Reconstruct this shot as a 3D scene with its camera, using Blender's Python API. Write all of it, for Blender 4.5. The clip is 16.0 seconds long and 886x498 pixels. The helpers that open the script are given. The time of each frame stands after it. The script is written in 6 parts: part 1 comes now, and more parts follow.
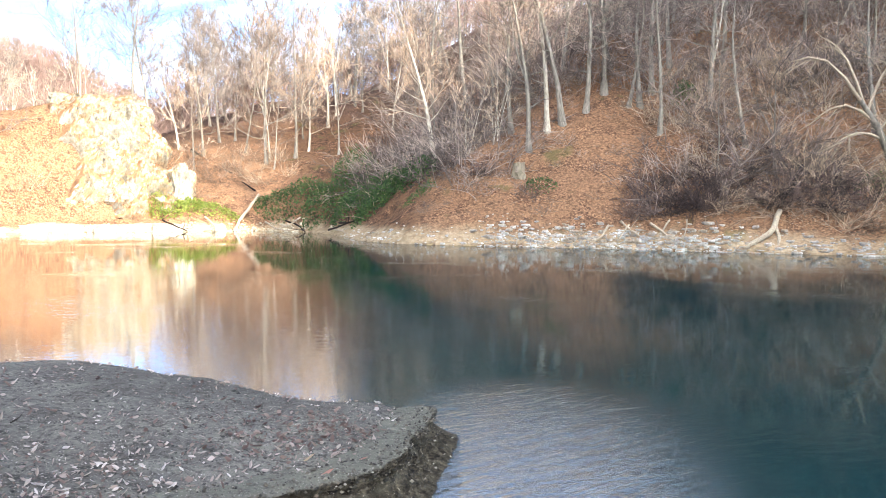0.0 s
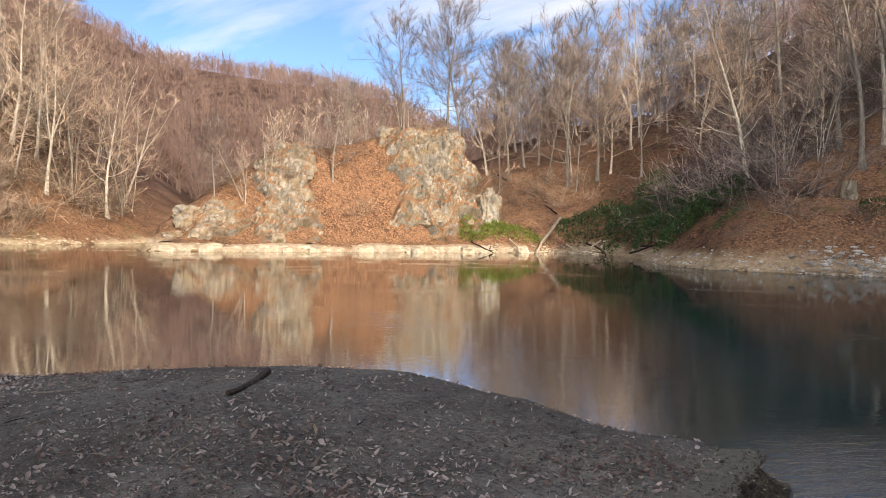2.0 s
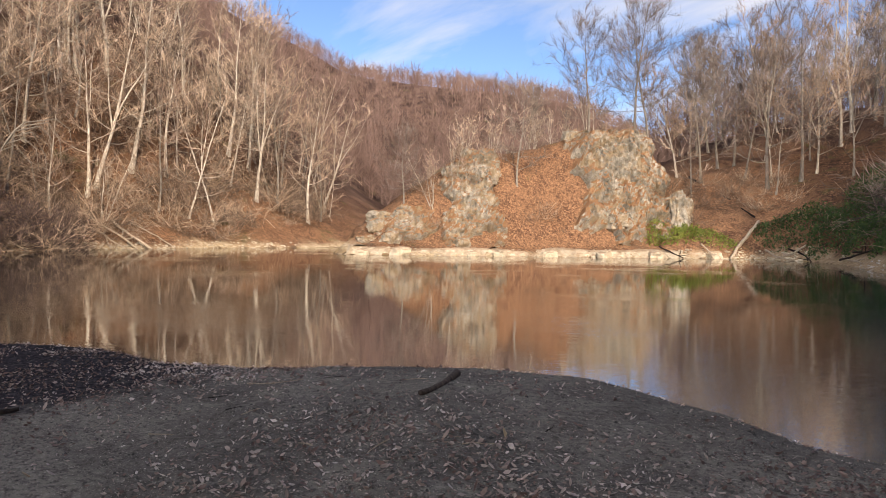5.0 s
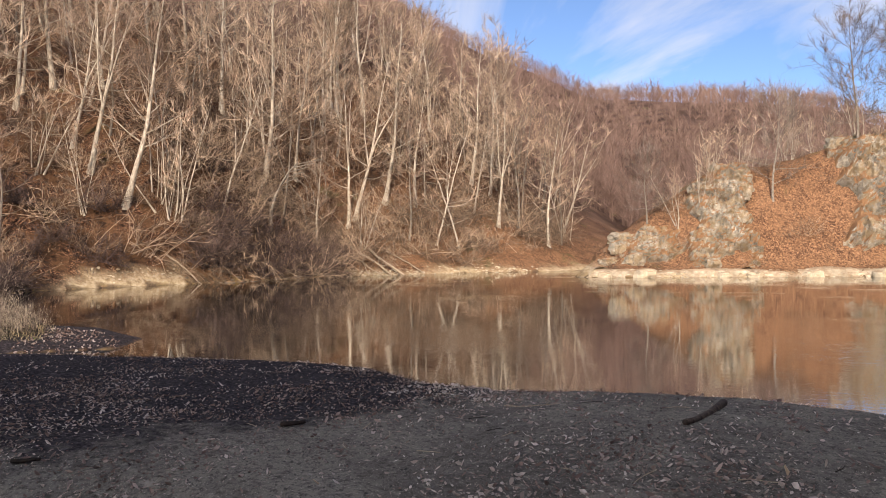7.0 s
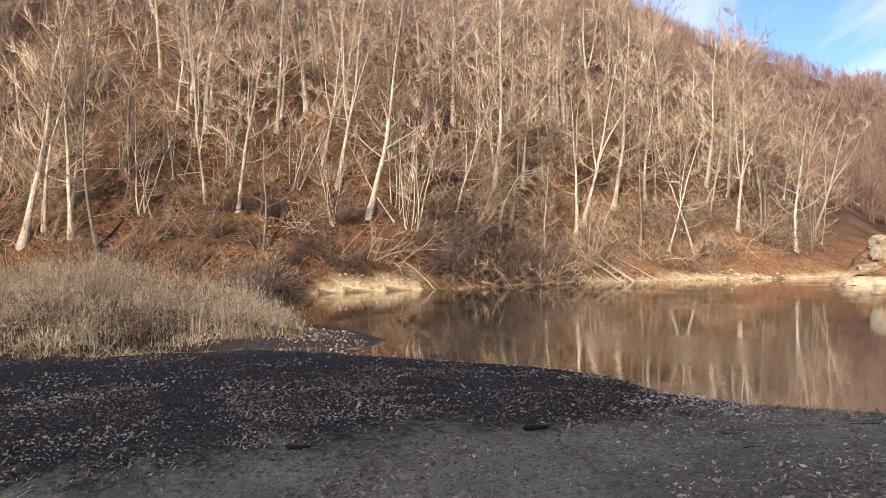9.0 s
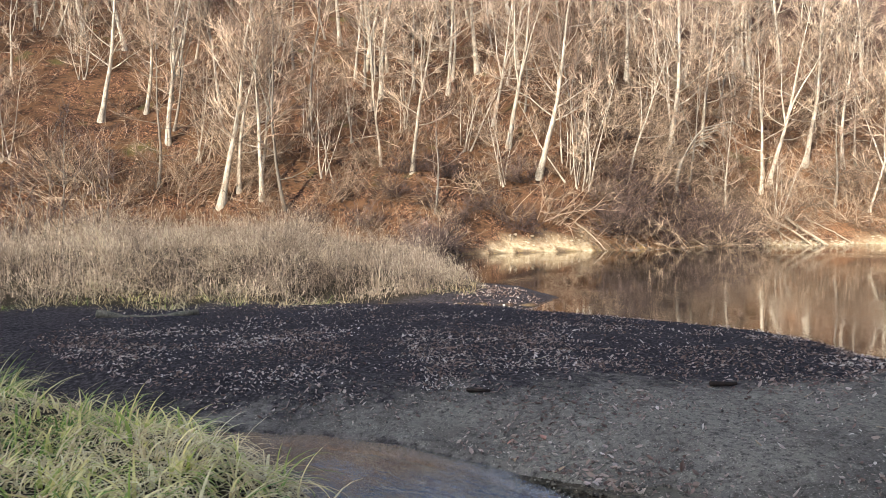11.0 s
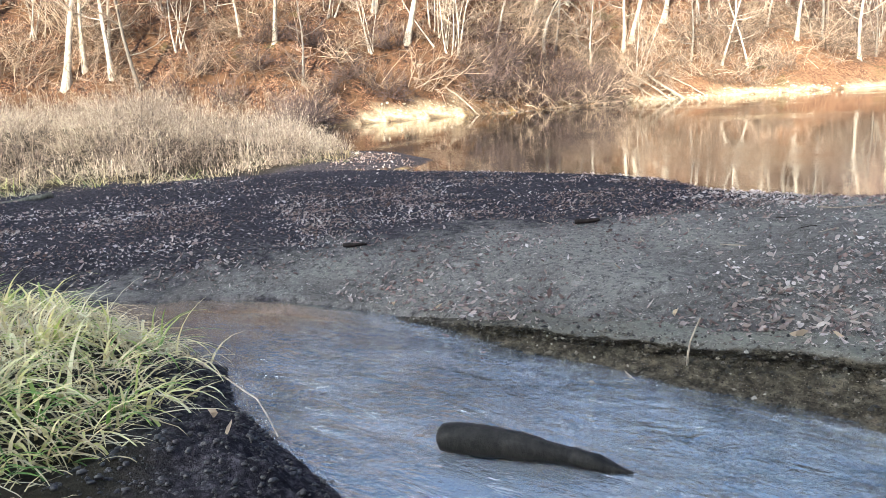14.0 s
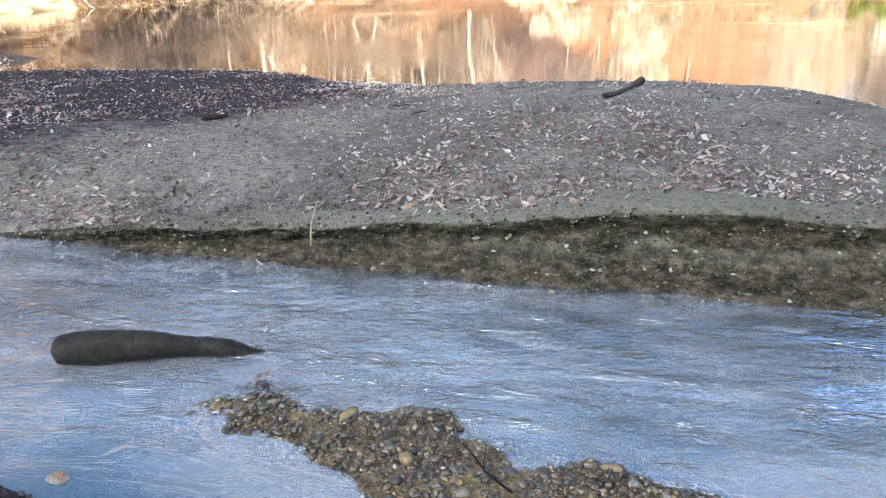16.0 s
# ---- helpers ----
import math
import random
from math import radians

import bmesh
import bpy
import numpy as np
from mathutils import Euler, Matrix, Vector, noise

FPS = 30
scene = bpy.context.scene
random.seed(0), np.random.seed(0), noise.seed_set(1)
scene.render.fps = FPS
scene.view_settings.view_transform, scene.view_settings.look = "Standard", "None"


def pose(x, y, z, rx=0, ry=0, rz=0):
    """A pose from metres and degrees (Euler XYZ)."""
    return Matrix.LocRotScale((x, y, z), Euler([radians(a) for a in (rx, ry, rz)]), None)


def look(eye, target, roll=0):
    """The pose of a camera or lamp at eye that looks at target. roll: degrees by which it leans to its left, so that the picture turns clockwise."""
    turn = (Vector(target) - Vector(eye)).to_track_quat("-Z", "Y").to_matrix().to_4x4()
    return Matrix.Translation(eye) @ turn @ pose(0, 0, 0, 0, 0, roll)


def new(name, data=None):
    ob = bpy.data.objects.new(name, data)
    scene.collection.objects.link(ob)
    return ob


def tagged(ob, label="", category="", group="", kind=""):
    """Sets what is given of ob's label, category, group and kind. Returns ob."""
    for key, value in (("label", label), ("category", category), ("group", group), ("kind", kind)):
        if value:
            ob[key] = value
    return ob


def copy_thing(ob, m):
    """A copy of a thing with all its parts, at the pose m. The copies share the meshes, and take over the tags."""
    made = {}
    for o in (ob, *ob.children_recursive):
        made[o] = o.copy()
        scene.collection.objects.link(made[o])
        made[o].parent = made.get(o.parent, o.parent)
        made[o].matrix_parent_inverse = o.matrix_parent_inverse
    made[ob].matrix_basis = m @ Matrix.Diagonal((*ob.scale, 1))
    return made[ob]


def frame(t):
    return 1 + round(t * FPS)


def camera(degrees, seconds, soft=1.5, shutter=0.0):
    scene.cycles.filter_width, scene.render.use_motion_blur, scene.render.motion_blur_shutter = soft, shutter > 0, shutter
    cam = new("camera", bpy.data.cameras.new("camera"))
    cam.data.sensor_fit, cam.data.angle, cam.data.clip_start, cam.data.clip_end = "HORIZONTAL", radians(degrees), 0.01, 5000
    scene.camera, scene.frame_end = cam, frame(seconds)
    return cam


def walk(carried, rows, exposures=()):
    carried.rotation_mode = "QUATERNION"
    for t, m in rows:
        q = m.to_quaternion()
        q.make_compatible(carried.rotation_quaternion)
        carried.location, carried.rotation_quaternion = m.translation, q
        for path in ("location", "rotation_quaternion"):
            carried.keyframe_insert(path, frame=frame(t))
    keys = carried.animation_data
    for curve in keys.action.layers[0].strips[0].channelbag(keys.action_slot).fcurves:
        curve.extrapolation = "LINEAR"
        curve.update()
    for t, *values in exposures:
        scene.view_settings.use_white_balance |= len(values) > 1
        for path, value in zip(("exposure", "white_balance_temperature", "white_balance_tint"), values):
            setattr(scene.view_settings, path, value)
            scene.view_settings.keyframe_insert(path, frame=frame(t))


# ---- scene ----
cam = camera(60.1, 16.0, 0.42)
PATH = [
    (0.0, -0.000, 0.000, 2.079, 87.07, -0.90, -0.01),
    (0.5, -0.036, 0.016, 2.108, 87.60, -1.79, 5.78),
    (1.0, -0.091, 0.033, 2.109, 87.76, -1.67, 11.64),
    (1.5, -0.139, 0.035, 2.102, 88.02, -1.37, 17.20),
    (2.0, -0.173, 0.027, 2.102, 88.37, -1.07, 22.07),
    (2.5, -0.195, 0.024, 2.104, 88.76, -0.76, 25.92),
    (3.0, -0.207, 0.016, 2.101, 88.98, -0.92, 29.38),
    (3.2, -0.216, 0.013, 2.101, 89.02, -0.97, 30.51),
    (5.3, -0.221, -0.007, 2.114, 88.59, -0.53, 37.30),
    (5.5, -0.226, -0.019, 2.116, 88.81, -0.11, 38.72),
    (6.0, -0.272, -0.037, 2.112, 89.60, 0.79, 43.33),
    (6.5, -0.310, -0.052, 2.110, 90.10, 0.73, 48.86),
    (7.0, -0.332, -0.084, 2.110, 90.12, 0.48, 53.48),
    (7.5, -0.369, -0.098, 2.106, 90.29, 0.74, 57.73),
    (8.0, -0.390, -0.135, 2.110, 90.65, 0.59, 61.46),
    (8.5, -0.415, -0.169, 2.106, 90.87, 0.54, 65.45),
    (9.0, -0.436, -0.204, 2.091, 90.81, 0.75, 70.29),
    (9.5, -0.466, -0.235, 2.052, 90.70, 0.61, 74.95),
    (10.0, -0.477, -0.256, 2.022, 90.62, 0.61, 79.29),
    (10.2, -0.473, -0.268, 2.014, 90.46, 0.65, 80.66),
    (12.3, -0.513, -0.330, 1.823, 85.06, 1.35, 84.14),
    (12.5, -0.506, -0.331, 1.813, 84.24, 1.40, 83.85),
    (13.0, -0.488, -0.316, 1.791, 82.30, 1.79, 82.24),
    (13.5, -0.474, -0.294, 1.774, 80.40, 2.53, 78.75),
    (14.0, -0.462, -0.260, 1.752, 78.37, 3.31, 73.36),
    (14.5, -0.426, -0.222, 1.737, 76.36, 3.59, 67.22),
    (15.0, -0.395, -0.199, 1.716, 74.31, 2.58, 61.35),
    (15.5, -0.361, -0.176, 1.702, 72.07, 1.59, 54.33),
    (16.0, -0.320, -0.154, 1.684, 70.00, 1.40, 47.40),
]
EXPOSURES = [(0.0, 2.3, 6150, 5), (0.5, 1.65, 6200, 5), (1.0, 1.15, 6450, 8), (1.5, 0.88, 6600, 10), (3.0, 0.55, 6850, 13), (7.0, 0.5, 6800, 15), (9.0, 0.85, 6800, 12), (10.2, 1.1, 6600, 10), (12.5, 1.65, 5900, 2), (13.5, 1.88, 5950, 3), (14.5, 2.18, 6100, 4), (15.2, 2.32, 6200, 5), (16.0, 2.32, 6200, 5)]
walk(cam, [(t, pose(x, y, z, rx, ry, rz)) for t, x, y, z, rx, ry, rz in PATH], EXPOSURES)

# ---- light ----
SUN_AZ, SUN_EL = -126.0, 25.9   # degrees; azimuth counted to the left of the first view
sun_dir = Vector((-math.sin(radians(SUN_AZ)) * math.cos(radians(SUN_EL)), math.cos(radians(SUN_AZ)) * math.cos(radians(SUN_EL)), math.sin(radians(SUN_EL))))
sun = new("sun", bpy.data.lights.new("sun", "SUN"))
sun.data.energy, sun.data.angle, sun.data.color = 5.0, radians(0.55), (1.0, 0.86, 0.69)
sun.matrix_world = look(sun_dir * 100, (0, 0, 0))

world = bpy.data.worlds.new("sky")
scene.world = world
world.use_nodes = True
wn, wl = world.node_tree.nodes, world.node_tree.links
wn.clear()


def wnode(kind, **values):
    n = wn.new(kind)
    for k, v in values.items():
        n.inputs[k].default_value = v
    return n


sky = wn.new("ShaderNodeTexSky")
sky.sky_type, sky.sun_disc = "NISHITA", False
sky.sun_elevation, sky.sun_rotation = radians(SUN_EL), radians(-SUN_AZ)
sky.altitude, sky.air_density, sky.dust_density, sky.ozone_density = 1200.0, 0.8, 0.05, 4.0
coord = wn.new("ShaderNodeTexCoord")
sep = wn.new("ShaderNodeSeparateXYZ")
wl.new(coord.outputs["Generated"], sep.inputs[0])
# streaky high cloud: the view direction projected on a flat layer overhead
lift = wn.new("ShaderNodeMath")
lift.operation = "MAXIMUM"
lift.inputs[1].default_value = 0.04
wl.new(sep.outputs["Z"], lift.inputs[0])
flat = wn.new("ShaderNodeVectorMath")
flat.operation = "DIVIDE"
comb = wn.new("ShaderNodeCombineXYZ")
for i in range(3):
    wl.new(lift.outputs[0], comb.inputs[i])
wl.new(coord.outputs["Generated"], flat.inputs[0])
wl.new(comb.outputs[0], flat.inputs[1])
turn = wn.new("ShaderNodeMapping")
turn.vector_type = "TEXTURE"
turn.inputs["Rotation"].default_value = (0, 0, radians(148))
turn.inputs["Scale"].default_value = (6.0, 1.3, 1)
wl.new(flat.outputs[0], turn.inputs["Vector"])
cloud = wnode("ShaderNodeTexNoise", Scale=1.25, Detail=7.0, Roughness=0.56, Distortion=0.5)
wl.new(turn.outputs[0], cloud.inputs["Vector"])
ramp = wn.new("ShaderNodeValToRGB")
ramp.color_ramp.elements[0].position, ramp.color_ramp.elements[1].position = 0.475, 0.72
ramp.color_ramp.elements[0].color = (0, 0, 0, 1)
ramp.color_ramp.elements[1].color = (0.85, 0.85, 0.85, 1)
wl.new(cloud.outputs["Fac"], ramp.inputs[0])
mix = wn.new("ShaderNodeMix")
mix.data_type = "RGBA"
wl.new(ramp.outputs[0], mix.inputs["Factor"])
wl.new(sky.outputs[0], mix.inputs["A"])
# thin cloud, brightened towards the unseen sun as fill for the shaded foreground
glow = wn.new("ShaderNodeVectorMath")
glow.operation = "DOT_PRODUCT"
wl.new(coord.outputs["Generated"], glow.inputs[0])
glow.inputs[1].default_value = sun_dir
bright = wn.new("ShaderNodeMapRange")
bright.interpolation_type = "SMOOTHSTEP"
wl.new(glow.outputs["Value"], bright.inputs["Value"])
bright.inputs["From Min"].default_value, bright.inputs["From Max"].default_value = 0.0, 1.0
bright.inputs["To Min"].default_value, bright.inputs["To Max"].default_value = 5.5, 150.0
white = wn.new("ShaderNodeCombineXYZ")
for i, k in enumerate((1.0, 0.985, 0.965)):
    part_k = wn.new("ShaderNodeMath")
    part_k.operation = "MULTIPLY"
    part_k.inputs[1].default_value = k
    wl.new(bright.outputs["Result"], part_k.inputs[0])
    wl.new(part_k.outputs[0], white.inputs[i])
wl.new(white.outputs[0], mix.inputs["B"])
back = wnode("ShaderNodeBackground", Strength=0.135)
wl.new(mix.outputs["Result"], back.inputs["Color"])
wout = wn.new("ShaderNodeOutputWorld")
wl.new(back.outputs[0], wout.inputs[0])

# ---- materials ----


class Nodes:
    """A small node-material builder."""

    def __init__(self, name):
        self.mat = bpy.data.materials.new(name)
        self.mat.use_nodes = True
        self.t = self.mat.node_tree
        self.t.nodes.clear()
        self.out = self.t.nodes.new("ShaderNodeOutputMaterial")

    def node(self, kind, **values):
        n = self.t.nodes.new(kind)
        for k, v in values.items():
            self.put(n.inputs[k.replace("_", " ")], v)
        return n

    def put(self, socket, v):
        if isinstance(v, bpy.types.NodeSocket):
            self.t.links.new(v, socket)
        else:
            socket.default_value = v

    def math(self, op, a, b=0.0):
        n = self.node("ShaderNodeMath")
        n.operation = op
        self.put(n.inputs[0], a)
        self.put(n.inputs[1], b)
        return n.outputs[0]

    def mix(self, f, a, b, blend="MIX"):
        n = self.node("ShaderNodeMix")
        n.data_type, n.blend_type = "RGBA", blend
        self.put(n.inputs["Factor"], f)
        self.put(n.inputs["A"], a)
        self.put(n.inputs["B"], b)
        return n.outputs["Result"]

    def ramp(self, f, stops):
        n = self.node("ShaderNodeValToRGB")
        e = n.color_ramp.elements
        while len(e) < len(stops):
            e.new(0.5)
        for k, (p, c) in zip(e, stops):
            k.position, k.color = p, (*c, 1) if len(c) == 3 else c
        self.put(n.inputs[0], f)
        return n.outputs[0]

    def step(self, f, lo, hi):
        n = self.node("ShaderNodeMapRange")
        n.interpolation_type = "SMOOTHSTEP"
        self.put(n.inputs["Value"], f)
        n.inputs["From Min"].default_value, n.inputs["From Max"].default_value = lo, hi
        return n.outputs["Result"]

    def at(self, scale=(1, 1, 1), turn=(0, 0, 0), space="Object"):
        c = self.node("ShaderNodeTexCoord")
        r = self.node("ShaderNodeMapping", Rotation=turn)
        self.put(r.inputs["Vector"], c.outputs[space])
        m = self.node("ShaderNodeMapping", Scale=scale)
        self.put(m.inputs["Vector"], r.outputs[0])
        return m.outputs[0]

    def noise(self, vec, scale, detail=4.0, rough=0.55, distort=0.0):
        return self.node("ShaderNodeTexNoise", Vector=vec, Scale=scale, Detail=detail, Roughness=rough, Distortion=distort).outputs["Fac"]

    def voronoi(self, vec, scale, feature="F1", out="Distance"):
        n = self.node("ShaderNodeTexVoronoi", Vector=vec, Scale=scale)
        n.feature = feature
        return n.outputs[out]

    def attr(self, name):
        n = self.node("ShaderNodeAttribute")
        n.attribute_name = name
        return n.outputs["Fac"]

    def bump(self, h, strength, dist=0.02, normal=None):
        n = self.node("ShaderNodeBump", Strength=strength, Distance=dist, Height=h)
        if normal is not None:
            self.put(n.inputs["Normal"], normal)
        return n.outputs[0]

    def done(self, color, rough=0.8, normal=None, spec=0.3, **more):
        n = self.node("ShaderNodeBsdfPrincipled", Base_Color=color, Roughness=rough)
        n.inputs["Specular IOR Level"].default_value = spec
        for k, v in more.items():
            self.put(n.inputs[k.replace("_", " ")], v)
        if normal is not None:
            self.put(n.inputs["Normal"], normal)
        self.put(self.out.inputs[0], n.outputs[0])
        return self.mat


def rand(m):
    return m.node("ShaderNodeObjectInfo").outputs["Random"]


def island(m):
    return m.node("ShaderNodeNewGeometry").outputs["Random Per Island"]


def ground_material():
    m = Nodes("ground")
    v = m.at()
    fine, mid, big = m.noise(v, 38.0, 6.0, 0.7), m.noise(v, 5.5, 5.0), m.noise(v, 0.7, 4.0)
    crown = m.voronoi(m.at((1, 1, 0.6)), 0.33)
    # leaf litter: overlapping fallen leaves, each cell its own brown
    cell = m.voronoi(v, 12.0, "F1", "Color")
    cellv = m.node("ShaderNodeSeparateColor", Color=cell).outputs[0]
    litter = m.ramp(cellv, [(0.0, (0.018, 0.010, 0.008)), (0.4, (0.062, 0.031, 0.020)), (0.75, (0.155, 0.078, 0.045)), (1.0, (0.34, 0.205, 0.12))])
    litter = m.mix(m.step(big, 0.36, 0.62), litter, m.mix(mid, (0.060, 0.034, 0.021, 1), (0.15, 0.082, 0.042, 1)))
    # dark patches stand for the shadow pockets between trees and brush
    litter = m.mix(m.step(m.noise(v, 1.9, 6.0, 0.7), 0.50, 0.64), litter, (0.028, 0.017, 0.013, 1))
    # fresh orange leaves, which on the right hill also replace missing fill light
    litter = m.mix(m.math("MULTIPLY", m.attr("fresh_and_fill"), m.math("ADD", 0.3, m.math("MULTIPLY", m.step(m.math("ADD", m.math("MULTIPLY", mid, 0.6), m.math("MULTIPLY", big, 0.4)), 0.38, 0.60), 0.65))), litter, m.mix(cellv, (0.14, 0.073, 0.042, 1), (0.31, 0.178, 0.100, 1)))
    litter = m.mix(m.math("MULTIPLY", m.step(m.noise(v, 2.6, 7.0, 0.75), 0.53, 0.64), 0.7), litter, (0.045, 0.026, 0.019, 1))
    # far slopes painted as treetops, with the shade between crowns as dark gaps
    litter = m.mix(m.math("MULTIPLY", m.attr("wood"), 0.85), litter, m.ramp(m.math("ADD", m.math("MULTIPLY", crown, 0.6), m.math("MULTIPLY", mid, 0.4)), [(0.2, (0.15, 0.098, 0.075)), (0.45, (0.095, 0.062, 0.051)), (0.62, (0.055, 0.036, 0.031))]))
    mossy = m.math("MULTIPLY", m.step(m.noise(v, 0.33, 5.0), 0.60, 0.72), 0.6)
    litter = m.mix(mossy, litter, (0.07, 0.075, 0.025, 1))
    # grey-brown silt, black and wet where the leaves have rotted
    clod, speck = m.noise(v, 17.0, 8.0, 0.75), m.noise(v, 70.0, 5.0, 0.7)
    damp = m.noise(v, 0.9, 5.0, 0.6)
    mud = m.mix(m.step(damp, 0.40, 0.62), (0.178, 0.161, 0.139, 1), (0.110, 0.099, 0.087, 1))
    mud = m.mix(m.math("MULTIPLY", m.step(clod, 0.53, 0.38), 0.8), mud, (0.046, 0.042, 0.037, 1))
    mud = m.mix(m.math("MULTIPLY", m.step(m.noise(v, 6.0, 7.0, 0.72), 0.54, 0.68), 0.6), mud, (0.282, 0.256, 0.224, 1))
    mud = m.mix(m.step(speck, 0.58, 0.65), mud, (0.38, 0.355, 0.31, 1))
    mud = m.mix(m.step(speck, 0.41, 0.33), mud, (0.030, 0.027, 0.024, 1))
    black = m.ramp(clod, [(0.36, (0.009, 0.0075, 0.009)), (0.5, (0.026, 0.022, 0.025)), (0.68, (0.11, 0.096, 0.104))])
    wet = m.step(m.math("ADD", m.attr("wet"), m.math("MULTIPLY", m.math("SUBTRACT", m.noise(v, 3.2, 8.0, 0.78), 0.5), 2.4)), 0.15, 0.85)
    mud = m.mix(wet, mud, black)
    bank = m.ramp(m.noise(v, 3.0, 6.0, 0.7), [(0.3, (0.20, 0.145, 0.085)), (0.5, (0.42, 0.33, 0.21)), (0.72, (0.62, 0.54, 0.40))])
    bed = m.mix(m.step(m.noise(v, 34.0, 6.0, 0.75), 0.36, 0.62), (0.035, 0.028, 0.020, 1), (0.16, 0.118, 0.075, 1))
    bed = m.mix(m.math("MULTIPLY", m.step(m.noise(v, 1.6, 5.0, 0.6), 0.47, 0.62), 0.8), bed, (0.36, 0.26, 0.12, 1))
    # dark teal bed in place of light absorbed by the deep water
    deep = m.mix(mid, (0.006, 0.022, 0.020, 1), (0.010, 0.030, 0.027, 1))
    soil = m.mix(fine, (0.045, 0.037, 0.023, 1), (0.014, 0.011, 0.008, 1))
    c = m.mix(m.attr("mud"), litter, mud)
    c = m.mix(m.attr("turf"), c, soil)
    c = m.mix(m.attr("bank"), c, bank)
    c = m.mix(m.attr("bed"), c, bed)
    c = m.mix(m.attr("deep"), c, deep)
    h = m.math("ADD", m.math("MULTIPLY", fine, 0.5), m.math("MULTIPLY", mid, 1.3))
    h = m.math("ADD", h, m.math("ADD", m.math("MULTIPLY", clod, 1.1), m.math("MULTIPLY", speck, 0.5)))
    h = m.math("ADD", h, m.math("MULTIPLY", cellv, m.math("SUBTRACT", 1.0, m.attr("mud"))))
    far = m.bump(m.math("MULTIPLY", m.math("SUBTRACT", 1.0, crown), m.attr("wood")), 1.0, 1.0)
    return m.done(c, 0.92, m.bump(h, 1.0, 0.035, far), 0.05)


def water_material():
    """Clear surface; from a shallow pebbly stream to the murky depth of the lake by the shares chop and murk."""
    m = Nodes("water")
    chop, murk = m.attr("chop"), m.attr("murk")
    # lake: long low ripples in patches
    small = m.noise(m.at((1.0, 2.2, 1), (0, 0, radians(-22))), 2.4, 3.0)
    patch = m.step(m.noise(m.at(), 0.16, 2.0), 0.5, 0.72)
    calm = m.math("MULTIPLY", small, m.math("ADD", m.math("MULTIPLY", patch, 0.013), 0.0013))
    # stream: short steep wavelets drawn out along the current
    a = m.noise(m.at((0.6, 1.7, 1), (0, 0, radians(-38))), 3.8, 4.0, 0.6, 0.9)
    b = m.noise(m.at((1, 1.6, 1), (0, 0, radians(-20))), 13.0, 3.0)
    quick = m.math("MULTIPLY", m.math("ADD", a, m.math("MULTIPLY", b, 0.22)), m.math("MULTIPLY", chop, 0.085))
    n = m.bump(m.math("ADD", calm, quick), 1.0, 1.0)
    fres = m.node("ShaderNodeFresnel", IOR=1.42, Normal=n).outputs[0]
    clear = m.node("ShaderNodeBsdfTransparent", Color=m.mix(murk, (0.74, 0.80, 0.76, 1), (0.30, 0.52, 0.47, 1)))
    # pale body colour and its streaks stand in for sky reflected off the ripples
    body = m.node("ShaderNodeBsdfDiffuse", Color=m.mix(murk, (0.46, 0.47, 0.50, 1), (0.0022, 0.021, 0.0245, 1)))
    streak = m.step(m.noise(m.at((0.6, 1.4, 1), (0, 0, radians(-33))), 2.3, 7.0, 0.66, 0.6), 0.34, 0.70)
    sky_sheen = m.math("MULTIPLY", m.math("MULTIPLY", streak, chop), 0.24)
    under = m.node("ShaderNodeMixShader", Fac=m.math("ADD", m.math("ADD", 0.08, sky_sheen), m.math("MULTIPLY", murk, 0.80)))
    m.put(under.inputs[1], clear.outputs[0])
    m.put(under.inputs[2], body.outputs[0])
    gloss = m.node("ShaderNodeBsdfGlossy", Roughness=m.math("ADD", 0.010, m.math("MULTIPLY", chop, 0.06)), Normal=n)
    # reflection strength set by hand: dimmed on the side mirroring the shaded hill
    both = m.node("ShaderNodeMixShader", Fac=m.math("POWER", fres, m.math("ADD", 0.17, m.math("MULTIPLY", m.attr("mirror_loss"), 1.1))))
    m.put(both.inputs[1], under.outputs[0])
    m.put(both.inputs[2], gloss.outputs[0])
    m.put(m.out.inputs[0], both.outputs[0])
    return m.mat


def bark_material(name, pale, dark, moss=0.25):
    m = Nodes(name)
    v = m.at((1, 1, 0.28))
    n = m.noise(v, 9.0, 6.0, 0.65)
    c = m.ramp(n, [(0.30, dark), (0.52, tuple(0.5 * (a + b) for a, b in zip(pale, dark))), (0.7, pale)])
    c = m.mix(m.math("MULTIPLY", m.step(m.noise(m.at(), 1.1, 3.0), 0.55, 0.75), moss), c, (0.10, 0.10, 0.055, 1))
    c = m.mix(m.math("MULTIPLY", rand(m), 0.45), c, (*dark, 1))
    return m.done(c, 0.85, m.bump(n, 0.5, 0.03), 0.2)


def twig_material(name, a, b):
    m = Nodes(name)
    c = m.mix(rand(m), (*a, 1), (*b, 1))
    # dark twigs and patches stand for the shadow within crowns and brush
    dark = m.math("ADD", m.math("MULTIPLY", island(m), 0.6), m.math("MULTIPLY", m.step(m.noise(m.at(), 0.22, 3.0), 0.36, 0.64), 0.4))
    c = m.mix(m.ramp(dark, [(0.15, (0.0, 0.0, 0.0)), (0.45, (0.62, 0.62, 0.62)), (0.8, (0.95, 0.95, 0.95))]), c, (*[0.16 * k for k in b], 1))
    return m.done(c, 0.8, None, 0.2)


